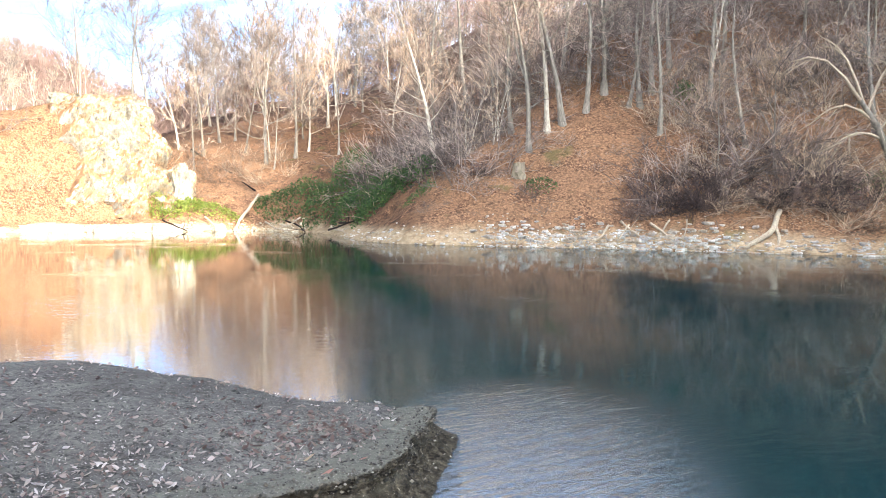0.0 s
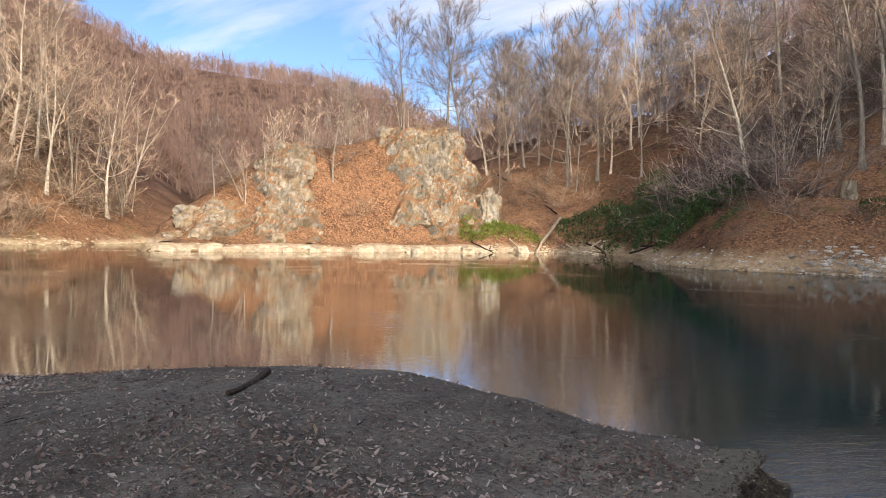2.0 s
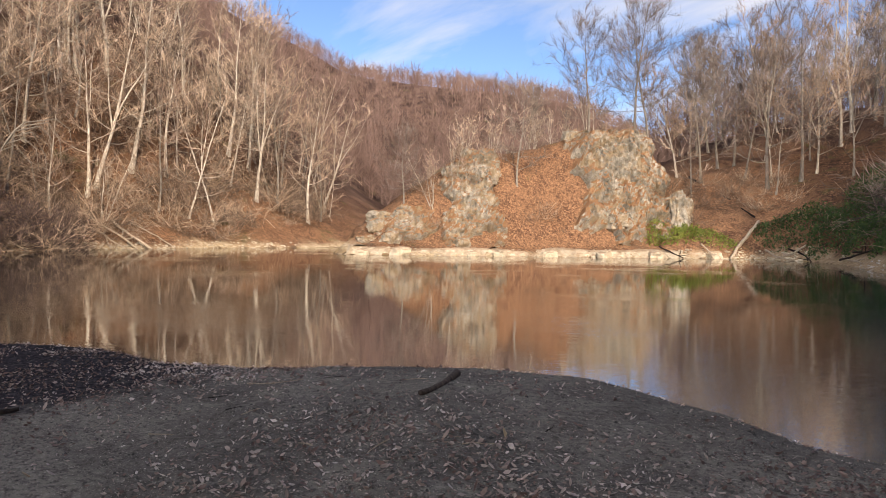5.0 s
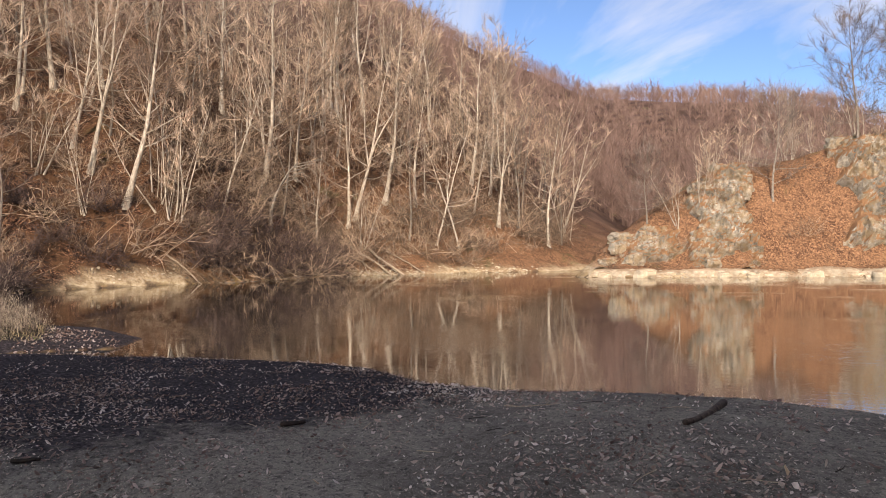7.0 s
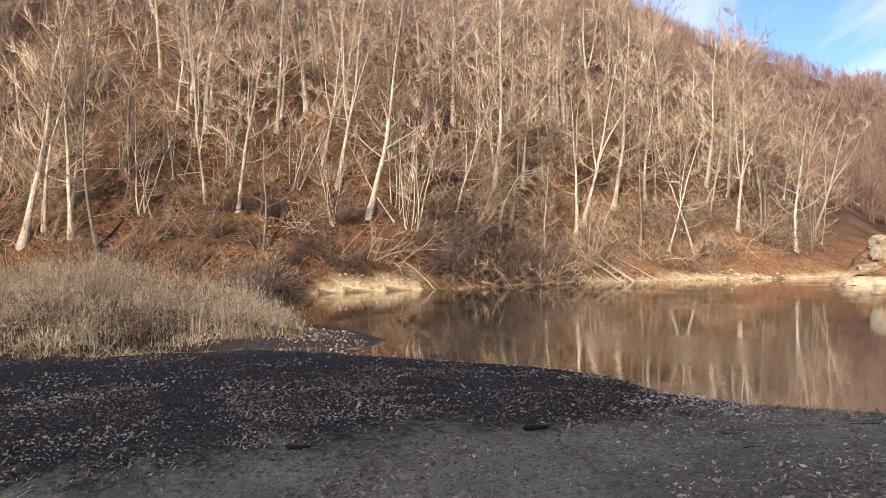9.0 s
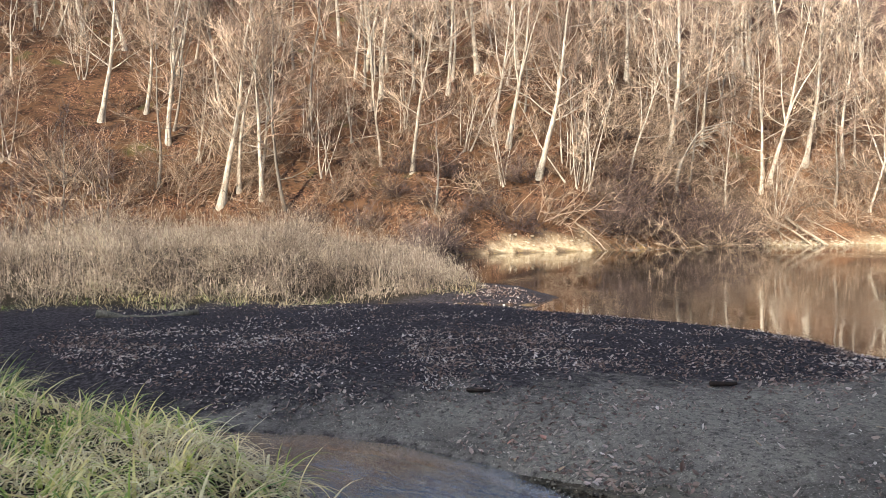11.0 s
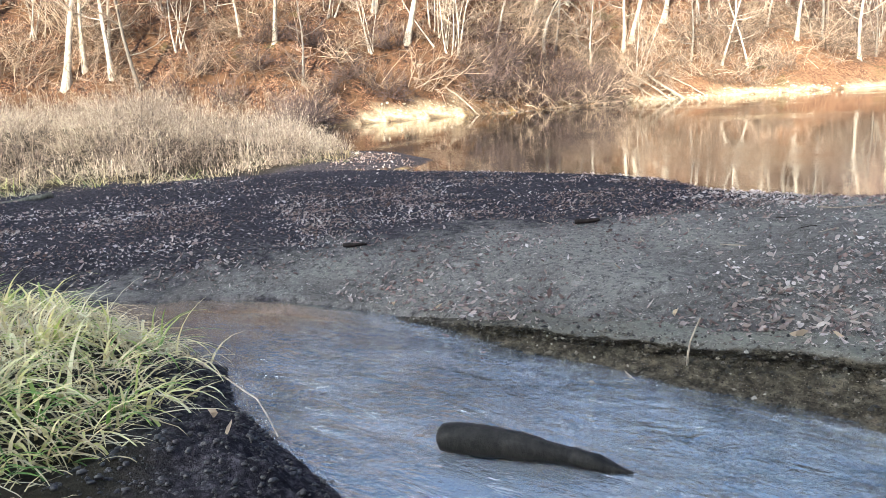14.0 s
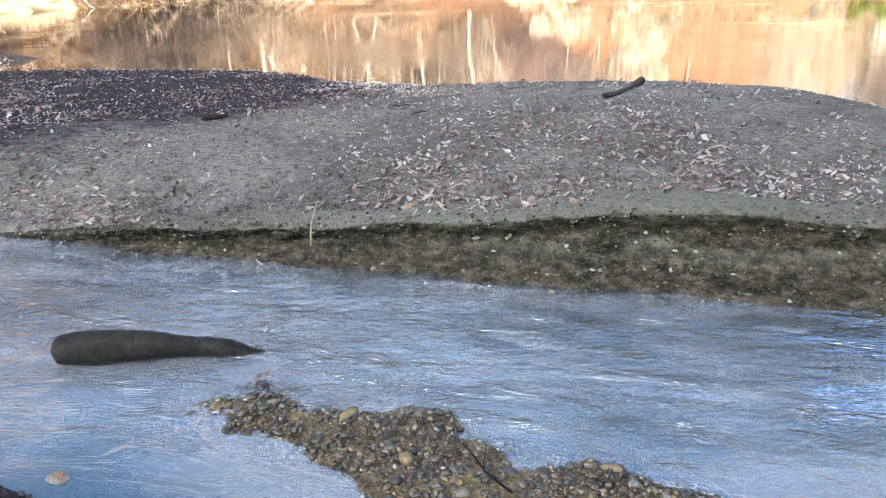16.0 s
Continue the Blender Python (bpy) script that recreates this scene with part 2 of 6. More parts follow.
def haze_twig_material(name, a, b):
    m = Nodes(name)
    grove = m.math("ADD", m.math("MULTIPLY", m.step(m.noise(m.at(), 0.06, 4.0), 0.35, 0.65), 0.35), m.math("MULTIPLY", m.step(m.noise(m.at(), 0.33, 2.0), 0.38, 0.62), 0.3))
    c = m.mix(m.math("ADD", m.math("MULTIPLY", island(m), 0.35), grove), (*a, 1), (*b, 1))
    return m.done(c, 0.85, None, 0.15)


def leaf_material(name, stops, rough=0.6):
    m = Nodes(name)
    c = m.ramp(m.math("ADD", m.math("MULTIPLY", island(m), 0.64), m.math("MULTIPLY", m.step(m.noise(m.at(), 0.75, 3.0), 0.36, 0.64), 0.36)), stops)
    c = m.mix(m.math("MULTIPLY", m.noise(m.at(), 60.0, 3.0), 0.4), c, (*[0.6 * k for k in stops[0][1]], 1))
    front = m.node("ShaderNodeBsdfPrincipled", Base_Color=c, Roughness=rough)
    front.inputs["Specular IOR Level"].default_value = 0.3
    shine = m.node("ShaderNodeBsdfTranslucent", Color=c)
    both = m.node("ShaderNodeMixShader", Fac=0.42)
    m.put(both.inputs[1], front.outputs[0])
    m.put(both.inputs[2], shine.outputs[0])
    m.put(m.out.inputs[0], both.outputs[0])
    return m.mat


def rock_material(name, tone, moss=0.85, rough=0.6):
    """Weathered limestone: rough sets how dark its cracks and stains go, moss how much leaf and lichen lies on it."""
    m = Nodes(name)
    v = m.at()
    n = m.noise(v, 2.1, 10.0, 0.70)
    pit = m.noise(m.at((1.0, 1.0, 0.7)), 3.4, 8.0, 0.72, 0.8)
    broad = m.noise(v, 0.45, 4.0, 0.6)
    c = m.mix(m.step(broad, 0.36, 0.64), (*[(1 - 0.4 * rough) * k for k in tone], 1), (*[1.4 * k for k in tone], 1))
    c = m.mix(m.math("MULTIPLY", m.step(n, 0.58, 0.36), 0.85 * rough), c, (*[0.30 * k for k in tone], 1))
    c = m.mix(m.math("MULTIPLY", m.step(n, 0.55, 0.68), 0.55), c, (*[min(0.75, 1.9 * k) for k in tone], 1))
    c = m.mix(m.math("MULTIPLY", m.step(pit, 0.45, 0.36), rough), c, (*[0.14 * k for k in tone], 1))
    stain = m.step(m.noise(v, 0.8, 9.0, 0.74), 0.44, 0.60)
    c = m.mix(m.math("MULTIPLY", stain, 0.75 * moss), c, m.mix(pit, (0.11, 0.078, 0.04, 1), (0.33, 0.225, 0.115, 1)))
    up = m.node("ShaderNodeSeparateXYZ", Vector=m.node("ShaderNodeNewGeometry").outputs["Normal"]).outputs["Z"]
    lie = m.math("ADD", m.math("ADD", up, m.math("MULTIPLY", pit, 0.5)), m.math("MULTIPLY", m.attr("leafy"), 0.75))
    c = m.mix(m.math("MULTIPLY", m.step(lie, 0.92, 1.16), moss), c, m.mix(n, (0.10, 0.055, 0.03, 1), (0.36, 0.20, 0.10, 1)))
    return m.done(c, 0.9, m.bump(m.math("ADD", n, m.math("MULTIPLY", pit, 0.8)), 0.9, 0.22), 0.2)


def pebble_material():
    m = Nodes("pebble")
    r = m.math("FRACT", m.math("ADD", rand(m), island(m)))
    c = m.ramp(r, [(0.0, (0.016, 0.016, 0.015)), (0.35, (0.050, 0.044, 0.034)), (0.62, (0.115, 0.09, 0.056)), (0.82, (0.24, 0.16, 0.07)), (0.93, (0.16, 0.17, 0.16)), (1.0, (0.46, 0.42, 0.34))])
    c = m.mix(m.noise(m.at(), 40.0, 3.0), c, (0.03, 0.026, 0.022, 1))
    return m.done(c, 0.5, None, 0.3)


def wood_material(name, pale, dark, rough=0.8):
    m = Nodes(name)
    n = m.noise(m.at((1, 1, 0.6)), 22.0, 6.0, 0.65)
    c = m.ramp(n, [(0.32, dark), (0.68, pale)])
    return m.done(c, rough, m.bump(n, 0.8, 0.015), 0.12)


GROUND = ground_material()
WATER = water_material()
BARK = bark_material("bark_pale", (0.74, 0.67, 0.55), (0.15, 0.12, 0.09))
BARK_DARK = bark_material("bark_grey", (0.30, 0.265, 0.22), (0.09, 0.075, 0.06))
TWIG = twig_material("twig", (0.69, 0.53, 0.385), (0.33, 0.225, 0.165))
TWIG_GREY = twig_material("twig_grey", (0.42, 0.34, 0.28), (0.20, 0.155, 0.13))
TWIG_FAR = haze_twig_material("twig_far", (0.25, 0.168, 0.134), (0.062, 0.039, 0.036))
BRUSH = twig_material("brush", (0.60, 0.455, 0.325), (0.27, 0.185, 0.13))
# twig tone lowered to carry the shade of the right hill
TWIG_SHADED = twig_material("twig_dark", (0.40, 0.31, 0.26), (0.27, 0.205, 0.175))
# dark purple-brown stems, deepened for the shadow in and under the thickets
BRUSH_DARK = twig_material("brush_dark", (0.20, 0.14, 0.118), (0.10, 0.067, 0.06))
RUSSET = leaf_material("russet_leaf", [(0.0, (0.32, 0.13, 0.04)), (0.6, (0.45, 0.22, 0.07)), (1.0, (0.5, 0.30, 0.12))])
LITTER = leaf_material("fallen_leaf", [(0.0, (0.075, 0.045, 0.036)), (0.4, (0.22, 0.15, 0.125)), (0.7, (0.48, 0.39, 0.345)), (1.0, (0.74, 0.67, 0.62))], 0.5)
GREEN = leaf_material("bramble_leaf", [(0.0, (0.022, 0.048, 0.016)), (0.6, (0.058, 0.105, 0.028)), (1.0, (0.14, 0.19, 0.05))])
# brighter, yellower leaf green with the sunlight on the bush in it
LIT_GREEN = leaf_material("bush_leaf", [(0.0, (0.08, 0.12, 0.02)), (0.6, (0.22, 0.26, 0.05)), (1.0, (0.38, 0.40, 0.11))])
GRASS = leaf_material("grass_blade", [(0.05, (0.06, 0.12, 0.025)), (0.30, (0.20, 0.32, 0.07)), (0.48, (0.50, 0.53, 0.15)), (0.62, (0.80, 0.69, 0.32)), (1.0, (0.88, 0.80, 0.54))], 0.45)
REED = leaf_material("dry_stem", [(0.05, (0.045, 0.033, 0.027)), (0.35, (0.20, 0.15, 0.12)), (0.65, (0.48, 0.385, 0.29)), (0.9, (0.72, 0.61, 0.46)), (1.0, (0.40, 0.37, 0.22))], 0.7)
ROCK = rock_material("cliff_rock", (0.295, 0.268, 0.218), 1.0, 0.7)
SHORE_ROCK = rock_material("shore_rock", (0.43, 0.37, 0.275), 0.5, 0.3)
PEBBLE = pebble_material()


def silt_bank():
    m = Nodes("silt_bank")
    v = m.at()
    fine, mid = m.noise(v, 55.0, 6.0, 0.7), m.noise(v, 9.0, 5.0, 0.6)
    # tone contrast painted in for crumbly relief; darker and browner than the top
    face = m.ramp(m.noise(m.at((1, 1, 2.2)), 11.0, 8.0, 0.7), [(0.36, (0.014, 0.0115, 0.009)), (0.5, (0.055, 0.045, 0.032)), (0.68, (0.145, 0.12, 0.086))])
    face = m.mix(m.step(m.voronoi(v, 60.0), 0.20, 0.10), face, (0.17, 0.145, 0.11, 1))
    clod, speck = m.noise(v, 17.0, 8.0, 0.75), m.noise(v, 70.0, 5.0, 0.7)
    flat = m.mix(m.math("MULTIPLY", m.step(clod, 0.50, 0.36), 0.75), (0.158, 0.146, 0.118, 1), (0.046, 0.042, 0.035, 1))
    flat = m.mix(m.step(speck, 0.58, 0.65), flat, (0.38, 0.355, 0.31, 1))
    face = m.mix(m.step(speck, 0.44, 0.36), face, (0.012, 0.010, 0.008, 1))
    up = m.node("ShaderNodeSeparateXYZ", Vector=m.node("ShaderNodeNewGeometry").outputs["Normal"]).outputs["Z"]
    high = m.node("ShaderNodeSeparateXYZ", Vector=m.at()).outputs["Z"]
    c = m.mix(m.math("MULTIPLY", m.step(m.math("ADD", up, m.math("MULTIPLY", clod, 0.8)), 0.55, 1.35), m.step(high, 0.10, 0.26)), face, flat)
    return m.done(c, 0.85, m.bump(m.math("ADD", m.math("ADD", m.math("MULTIPLY", fine, 0.6), mid), clod), 1.0, 0.045), 0.05)


SILT_BANK = silt_bank()
WET_LOG = wood_material("wet_wood", (0.022, 0.019, 0.016), (0.005, 0.0045, 0.004), 0.6)
DRY_WOOD = wood_material("weathered_wood", (0.42, 0.35, 0.26), (0.16, 0.12, 0.085))
DARK_WOOD = wood_material("dark_wood", (0.026, 0.017, 0.013), (0.006, 0.0045, 0.004))

# ---- ground ----
SHORE_FAR = [(31, 6), (33, 22), (30, 33), (23, 39.7), (16, 42), (10, 43.8), (5.5, 44.2), (0.5, 44.7), (-2.8, 45.7), (-5.2, 49), (-7.9, 58), (-11.4, 65), (-15, 67), (-18, 64.5), (-21, 62),
             (-24, 58), (-28, 55), (-32, 50.5), (-36, 46.5), (-40, 42.7), (-42.5, 44.5), (-46, 55), (-50, 66), (-53.5, 64), (-54, 52), (-57, 43), (-57, 37), (-56.8, 33), (-55, 25), (-52, 17), (-50.5, 11), (-49, 7)]
SHORE_NEAR = [(-45, 4.6), (-36, 4.4), (-25, 4.0), (-22.8, 5.0), (-19.9, 5.2), (-18.2, 4.2), (-18.7, 2.8), (-19.4, 1.0), (-18.9, -0.3), (-18.0, -1.4), (-17.3, -1.6), (-17.2, -0.4), (-17.0, 0.9), (-16.6, 2.0), (-15.9, 2.8), (-15, 3.6), (-13.8, 4.9), (-12.3, 6.1), (-10.7, 6.7), (-9.2, 6.6), (-7.8, 7.2), (-6.5, 8.1), (-5.2, 8.75),
              (-3.6, 8.75), (-2.3, 8.2), (-1.4, 7.8), (-0.4, 7.3), (0.1, 6.75)]
STREAM_FAR = [(-0.03, 6.15), (-0.18, 5.4), (-0.5, 4.8), (-1.45, 3.95), (-2.0, 3.6), (-2.57, 3.2), (-3.3, 2.66), (-3.75, 2.34), (-4.2, 2.0), (-4.6, 1.72), (-5.05, 1.4), (-5.75, 0.98), (-6.3, 0.6), (-6.9, 0.02), (-7.25, -0.6), (-7.55, -1.5), (-8.3, -2.6), (-9.8, -4.2), (-12, -6.6)]
STREAM_NEAR = [(-12.4, -6.9), (-10, -4.5), (-8.6, -3.0), (-7.6, -1.8), (-6.7, -1.02), (-5.9, -0.56), (-5.5, -0.28), (-4.8, -0.24), (-4.2, -0.05), (-3.8, 0.1), (-3.4, 0.2), (-3, 0.26), (-2.2, 0.5), (-1.2, 0.75), (0, 1.0), (1.5, 1.2), (4, 0.6), (10, -2), (31, -6)]
WET = SHORE_FAR + SHORE_NEAR + STREAM_FAR + STREAM_NEAR
BASIN = SHORE_FAR + [(-50, 0), (-50, -10), (-46, -25), (-36, -45), (-10, -60), (24, -56), (33, -30), (32, -5)]
REEDS = [(-16.3, -9), (-16.5, -6), (-16.1, -4.2), (-16.9, -2.6), (-18.3, -1.6), (-19.2, -0.4), (-20.0, 1.6), (-21.6, 3.2), (-24, 3.7), (-32, 4.1), (-44, 4.2), (-48, -2), (-45, -14), (-30, -17), (-18, -14)]
GRAVEL = [(-3.25, 0.82), (-3.05, 1.18), (-2.62, 1.36), (-2.1, 1.62), (-1.55, 1.88), (-1.0, 1.98), (-0.6, 1.7), (-0.9, 1.25), (-1.4, 1.1), (-1.9, 1.13), (-2.3, 1.02), (-2.75, 0.86)]


def segment_distance(px, py, pts, closed=True):
    pts = np.array(pts, float)
    a = pts if closed else pts[:-1]
    b = np.roll(pts, -1, 0) if closed else pts[1:]
    best = np.full(px.shape, 1e9)
    for (ax, ay), (bx, by) in zip(a, b):
        dx, dy = bx - ax, by - ay
        t = np.clip(((px - ax) * dx + (py - ay) * dy) / (dx * dx + dy * dy), 0, 1)
        best = np.minimum(best, np.hypot(px - ax - t * dx, py - ay - t * dy))
    return best


def inside(px, py, pts):
    pts = np.array(pts, float)
    res = np.zeros(px.shape, bool)
    for (ax, ay), (bx, by) in zip(pts, np.roll(pts, -1, 0)):
        if ay == by:
            continue
        res ^= ((ay > py) != (by > py)) & (px < (bx - ax) * (py - ay) / (by - ay) + ax)
    return res


def signed(px, py, pts):
    d = segment_distance(px, py, pts)
    return np.where(inside(px, py, pts), -d, d)


def smooth(x, lo, hi):
    t = np.clip((x - lo) / (hi - lo), 0, 1)
    return t * t * (3 - 2 * t)


# value noise on a lattice, several octaves
LATTICE = np.random.RandomState(5).rand(256, 256)


def vnoise(x, y, scale, octaves=4):
    out, amp, tot = np.zeros(np.shape(x)), 1.0, 0.0
    for k in range(octaves):
        u, v = x / scale + 17.3 * k, y / scale + 9.1 * k
        i, j = np.floor(u).astype(int), np.floor(v).astype(int)
        fu, fv = u - i, v - j
        fu, fv = fu * fu * (3 - 2 * fu), fv * fv * (3 - 2 * fv)
        g = lambda a, b: LATTICE[a % 256, b % 256]
        out = out + amp * ((g(i, j) * (1 - fu) + g(i + 1, j) * fu) * (1 - fv) + (g(i, j + 1) * (1 - fu) + g(i + 1, j + 1) * fu) * fv)
        tot += amp
        amp, scale = amp * 0.5, scale * 0.5
    return out / tot - 0.5


# bearings -150 to -60 are out of view, steepened to block the sun
AZ = [-180, -150, -130, -90, -60, -30, -3, 3, 7, 12, 17, 21, 40, 45, 50, 58, 110, 180]
SLOPE = [0.6, 0.9, 1.05, 1.3, 1.2, 0.74, 0.78, 0.76, 0.70, 0.66, 0.60, 0.50, 0.25, 0.4, 0.72, 0.92, 0.8, 0.6]
CAP = [50, 90, 120, 120, 110, 75, 52, 30, 24, 22, 18, 12, 5, 20, 42, 82, 78, 50]
FAR_AZ = [-20, 0, 12, 20, 27, 32, 36, 42, 46, 50, 55, 61, 110, 180]
FAR_H = [60, 24, 22, 26, 44, 47, 48, 49, 57, 65, 78, 88, 90, 60]
BRINK_X = [-8.5, -7.0, -5.7, -4.6, -3.74, -2.9, -1.5, -0.6, 0.0]
BRINK_Z = [0.10, 0.11, 0.13, 0.19, 0.27, 0.39, 0.44, 0.34, 0.24]
KNOLL = [(-40, 42.7), (-36, 46.5), (-32, 50.5), (-28, 55), (-24, 58), (-21, 62), (-18, 64.5)]
KNOLL_H = [1.6, 4.6, 8.4, 8.8, 10.4, 11.0, 9.0]


def ground(px, py):
    """Height of the ground and the share of each surface there."""
    px, py = np.asarray(px, float), np.asarray(py, float)
    w = signed(px, py, WET)
    b = signed(px, py, BASIN)
    az = np.degrees(np.arctan2(-px, py))
    dist = np.hypot(px, py)
    # low land by the water
    to_stream = segment_distance(px, py, STREAM_FAR, False)
    to_near = segment_distance(px, py, STREAM_NEAR, False)
    land = np.maximum(w, 0)
    dome = 0.30 + 0.26 * np.exp(-((px + 4.2) / 2.4) ** 2 - ((py - 6.0) / 2.4) ** 2) + 0.10 * np.exp(-((px + 3.0) / 1.6) ** 2 - ((py - 3.6) / 1.5) ** 2)
    dome = dome + 0.06 * smooth(px, -12, -15)
    dome = dome * (1 - 0.6 * smooth(px, -16.0, -17.6) * smooth(py, -2.5, -1.0))
    wob = vnoise(px, py, 1.2, 3)
    lowbank = smooth(px, -5.4, -7.2)
    ragged = land + 0.10 * vnoise(px, py, 0.55, 3) * (1 - lowbank) - 0.02
    cut = smooth(ragged, 0.10, 0.28) * (0.88 + 0.12 * smooth(ragged, 0.15, 0.6))
    soft = 1 - (1 - np.clip(land / (0.9 * (1 + 0.6 * vnoise(px, py, 0.7, 3))), 0, 1)) ** 2.0
    shelf = 1 - (1 - np.clip(land / (1.0 * (1 + 0.7 * vnoise(px, py, 0.8, 3))), 0, 1)) ** 2.4
    at_stream = smooth(to_stream, 1.5, 0.9) * (to_stream < to_near)
    low = dome * (at_stream * (cut * (1 - lowbank) + soft * lowbank) + (1 - at_stream) * shelf)
    low = low + 0.06 * wob * np.clip(land, 0, 1) + 0.045 * vnoise(px, py, 0.3, 4) * np.clip(land * 5, 0, 1)
    nearside = smooth(py, 1.2, 0.2) * smooth(to_near, 4.0, 2.0) * (px > -14) * (px < 2.5) * (to_near < to_stream)
    clod = 0.24 * vnoise(px, py, 0.35, 4) + 0.07 * vnoise(px, py, 0.1, 2)
    low = low + nearside * np.clip(land * 3, 0, 1) * clod * smooth(py, -2.0, -0.6) + 0.16 * smooth(py, -0.7, -2.4) * smooth(to_stream - to_near, 0.0, 0.6) * smooth(px, -12.6, -11.0) * (w > 0)
    rd = signed(px, py, REEDS)
    reed = smooth(rd, 0.2, -7.0)
    brink = np.interp(px, BRINK_X, BRINK_Z)
    beside = (to_stream < to_near) & (to_stream < 2.5) & (px < 0.3)
    low = np.where(beside, np.minimum(low, brink + 0.24 * np.maximum(to_stream - 0.35, 0) + 0.03 * vnoise(px, py, 0.3, 4)), low)
    low = low + reed * 0.95 * np.clip(land / 2, 0, 1)
    low = low + 0.03 * np.maximum(dist - 30, 0) * (b < 0) * np.clip(land, 0, 1)
    # the wooded slopes round the basin
    d = np.maximum(b, 0)
    s, cap = np.interp(az, AZ, SLOPE), np.interp(az, AZ, CAP)
    mound = smooth(py, 8.0, 10.0) * smooth(py, 18.0, 16.0) * smooth(px, -40, -45)
    beach = (0.30 + 0.10 * mound) * smooth(d, 0, 0.8)
    rise = np.maximum(d - 0.6, 0)
    hill = beach + cap * (1 - np.exp(-s * rise / cap))
    hill = hill + vnoise(px, py, 14, 4) * np.clip(rise / 6, 0, 1) * 3.2 + vnoise(px, py, 3.2, 4) * np.clip(rise / 2, 0, 1) * 1.5
    # extra height out of view, in place of trees, to lengthen the hill's shadow
    hill = hill + 9.0 * smooth(d, 6, 18) * smooth(az, -60, -75)
    # a spur and the gully beside it on the wooded slope
    spur = np.exp(-(segment_distance(px, py, [(-54, 19), (-72, 20), (-100, 24)], False) / 6.5) ** 2)
    gully = np.exp(-(segment_distance(px, py, [(-57, 31), (-74, 36), (-100, 47)], False) / 5.5) ** 2)
    hill = hill + np.clip(rise / 9, 0, 1) * (5.5 * spur - 4.0 * gully)
    # rocky knoll
    kd = segment_distance(px, py, KNOLL, False)
    kx, ky = np.array(KNOLL, float).T
    u = np.clip((px + 40) / 22 * 0.5 + (py - 42.7) / 21.8 * 0.5, 0, 1)
    kh = np.interp(u, np.linspace(0, 1, 7), KNOLL_H)
    ledge = 0.5 * smooth(kd, 0.1, 0.9)
    knoll = ledge + (kh - 0.5) * smooth(kd + 1.4 * vnoise(px, py, 3.0, 4), 1.6, 7.5) * smooth(kd, 34, 15) + vnoise(px, py, 1.6, 4) * 1.0 * smooth(kd, 1.2, 3)
    on_knoll = smooth(kd, 30, 12) * smooth(az, 18.0, 21.5) * smooth(px + 45.5 + 0.36 * (py - 44.5), -0.5, 0.8) * (b > 0)
    hill = np.where(on_knoll > 0, hill * (1 - on_knoll) + np.maximum(knoll, 0.85 * hill) * on_knoll, hill)
    far = np.interp(az, FAR_AZ, FAR_H) * smooth(dist, 105, 262) * (1 - 0.5 * smooth(dist, 272, 340)) * (az > -20) + vnoise(px, py, 45, 3) * 6 * smooth(dist, 120, 200)
    hill = np.maximum(hill, far)
    z = np.where(b > 0, hill, low)
    # under water
    depth = np.maximum(-w, 0)
    shallow = smooth(px, 2.0, -1.0) * smooth(py, 5.2, 3.2)
    bed_z = -(0.10 + 0.05 * vnoise(px, py, 0.5, 3)) * np.clip(depth / 0.25, 0, 1) * shallow - (1 - shallow) * np.minimum(depth * 0.42, 3.5)
    g = signed(px, py, GRAVEL) + 0.35 * vnoise(px, py, 0.45, 3)
    bar = 0.152 * smooth(g, 0.28, -0.14) + 0.15 * vnoise(px, py, 0.26, 3) * smooth(g, 0.2, -0.1)
    pads = smooth(segment_distance(px, py, [(-0.6, 0.2), (0.2, 0.5)], False), 0.9, 0.3) * 0.12
    bed_z = bed_z + bar + pads
    z = np.where(w <= 0, bed_z, z)
    mud = ((b <= 0) & (w > 0)).astype(float) * smooth(dist, 60, 40)
    wetness = smooth(px - 0.10 * py + 0.9 * wob + 0.9 * vnoise(px, py, 0.5, 4) + 0.4 * np.maximum(py - 4.5, 0), -6.6, -9.4) + 0.45 * smooth(to_stream, 0.28, 0.08) * (to_stream < to_near) * smooth(px, -4.0, -5.0) + nearside * smooth(px, 0.0, -1.5)
    lowland = (b <= 0) & (w > 0)
    near_bank = (px + 7.5) * 0.74 - (py + 1.6) * 0.67 > 0
    turf = np.maximum(smooth(rd + 0.5 * wob, 0.35, -0.25), near_bank * (to_near < to_stream) * smooth(py + 0.9 * wob, -0.55, -1.15) * smooth(px + 1.6 * wob + 0.9 * vnoise(px, py, 0.5, 3), -1.6, -3.0)) * lowland
    turf = np.maximum(turf, lowland * (1 - smooth(px, -50, -42)))
    bankm = (b > 0) * smooth(d / (1 + 1.2 * smooth(az, 15, 10) * (az > -60)) + 1.8 * vnoise(px, py, 2.2, 4), 0.95, 0.3) * (0.5 + 0.5 * smooth(az, 14, 24)) * (1 - 0.6 * smooth(az, 46, 52) * smooth(vnoise(px, py, 9.0, 2), 0.08, -0.05))
    bankm = bankm * (1 - 0.9 * smooth(az, 48, 52) * np.maximum(smooth(py, 17.0, 18.5) * smooth(py, 29.0, 26.5), smooth(py, 9.5, 7.5)))
    bankm = np.maximum(bankm, (b > 0) * 0.6 * mound * smooth(d + 3.2 * vnoise(px, py, 1.5, 3), 1.5, 0.7))
    bankm = bankm * smooth(z, 1.1, 0.65)
    bedm = smooth(w, 0.0, -0.06)
    deepm = (w <= 0) * smooth(z, -0.35, -1.1)
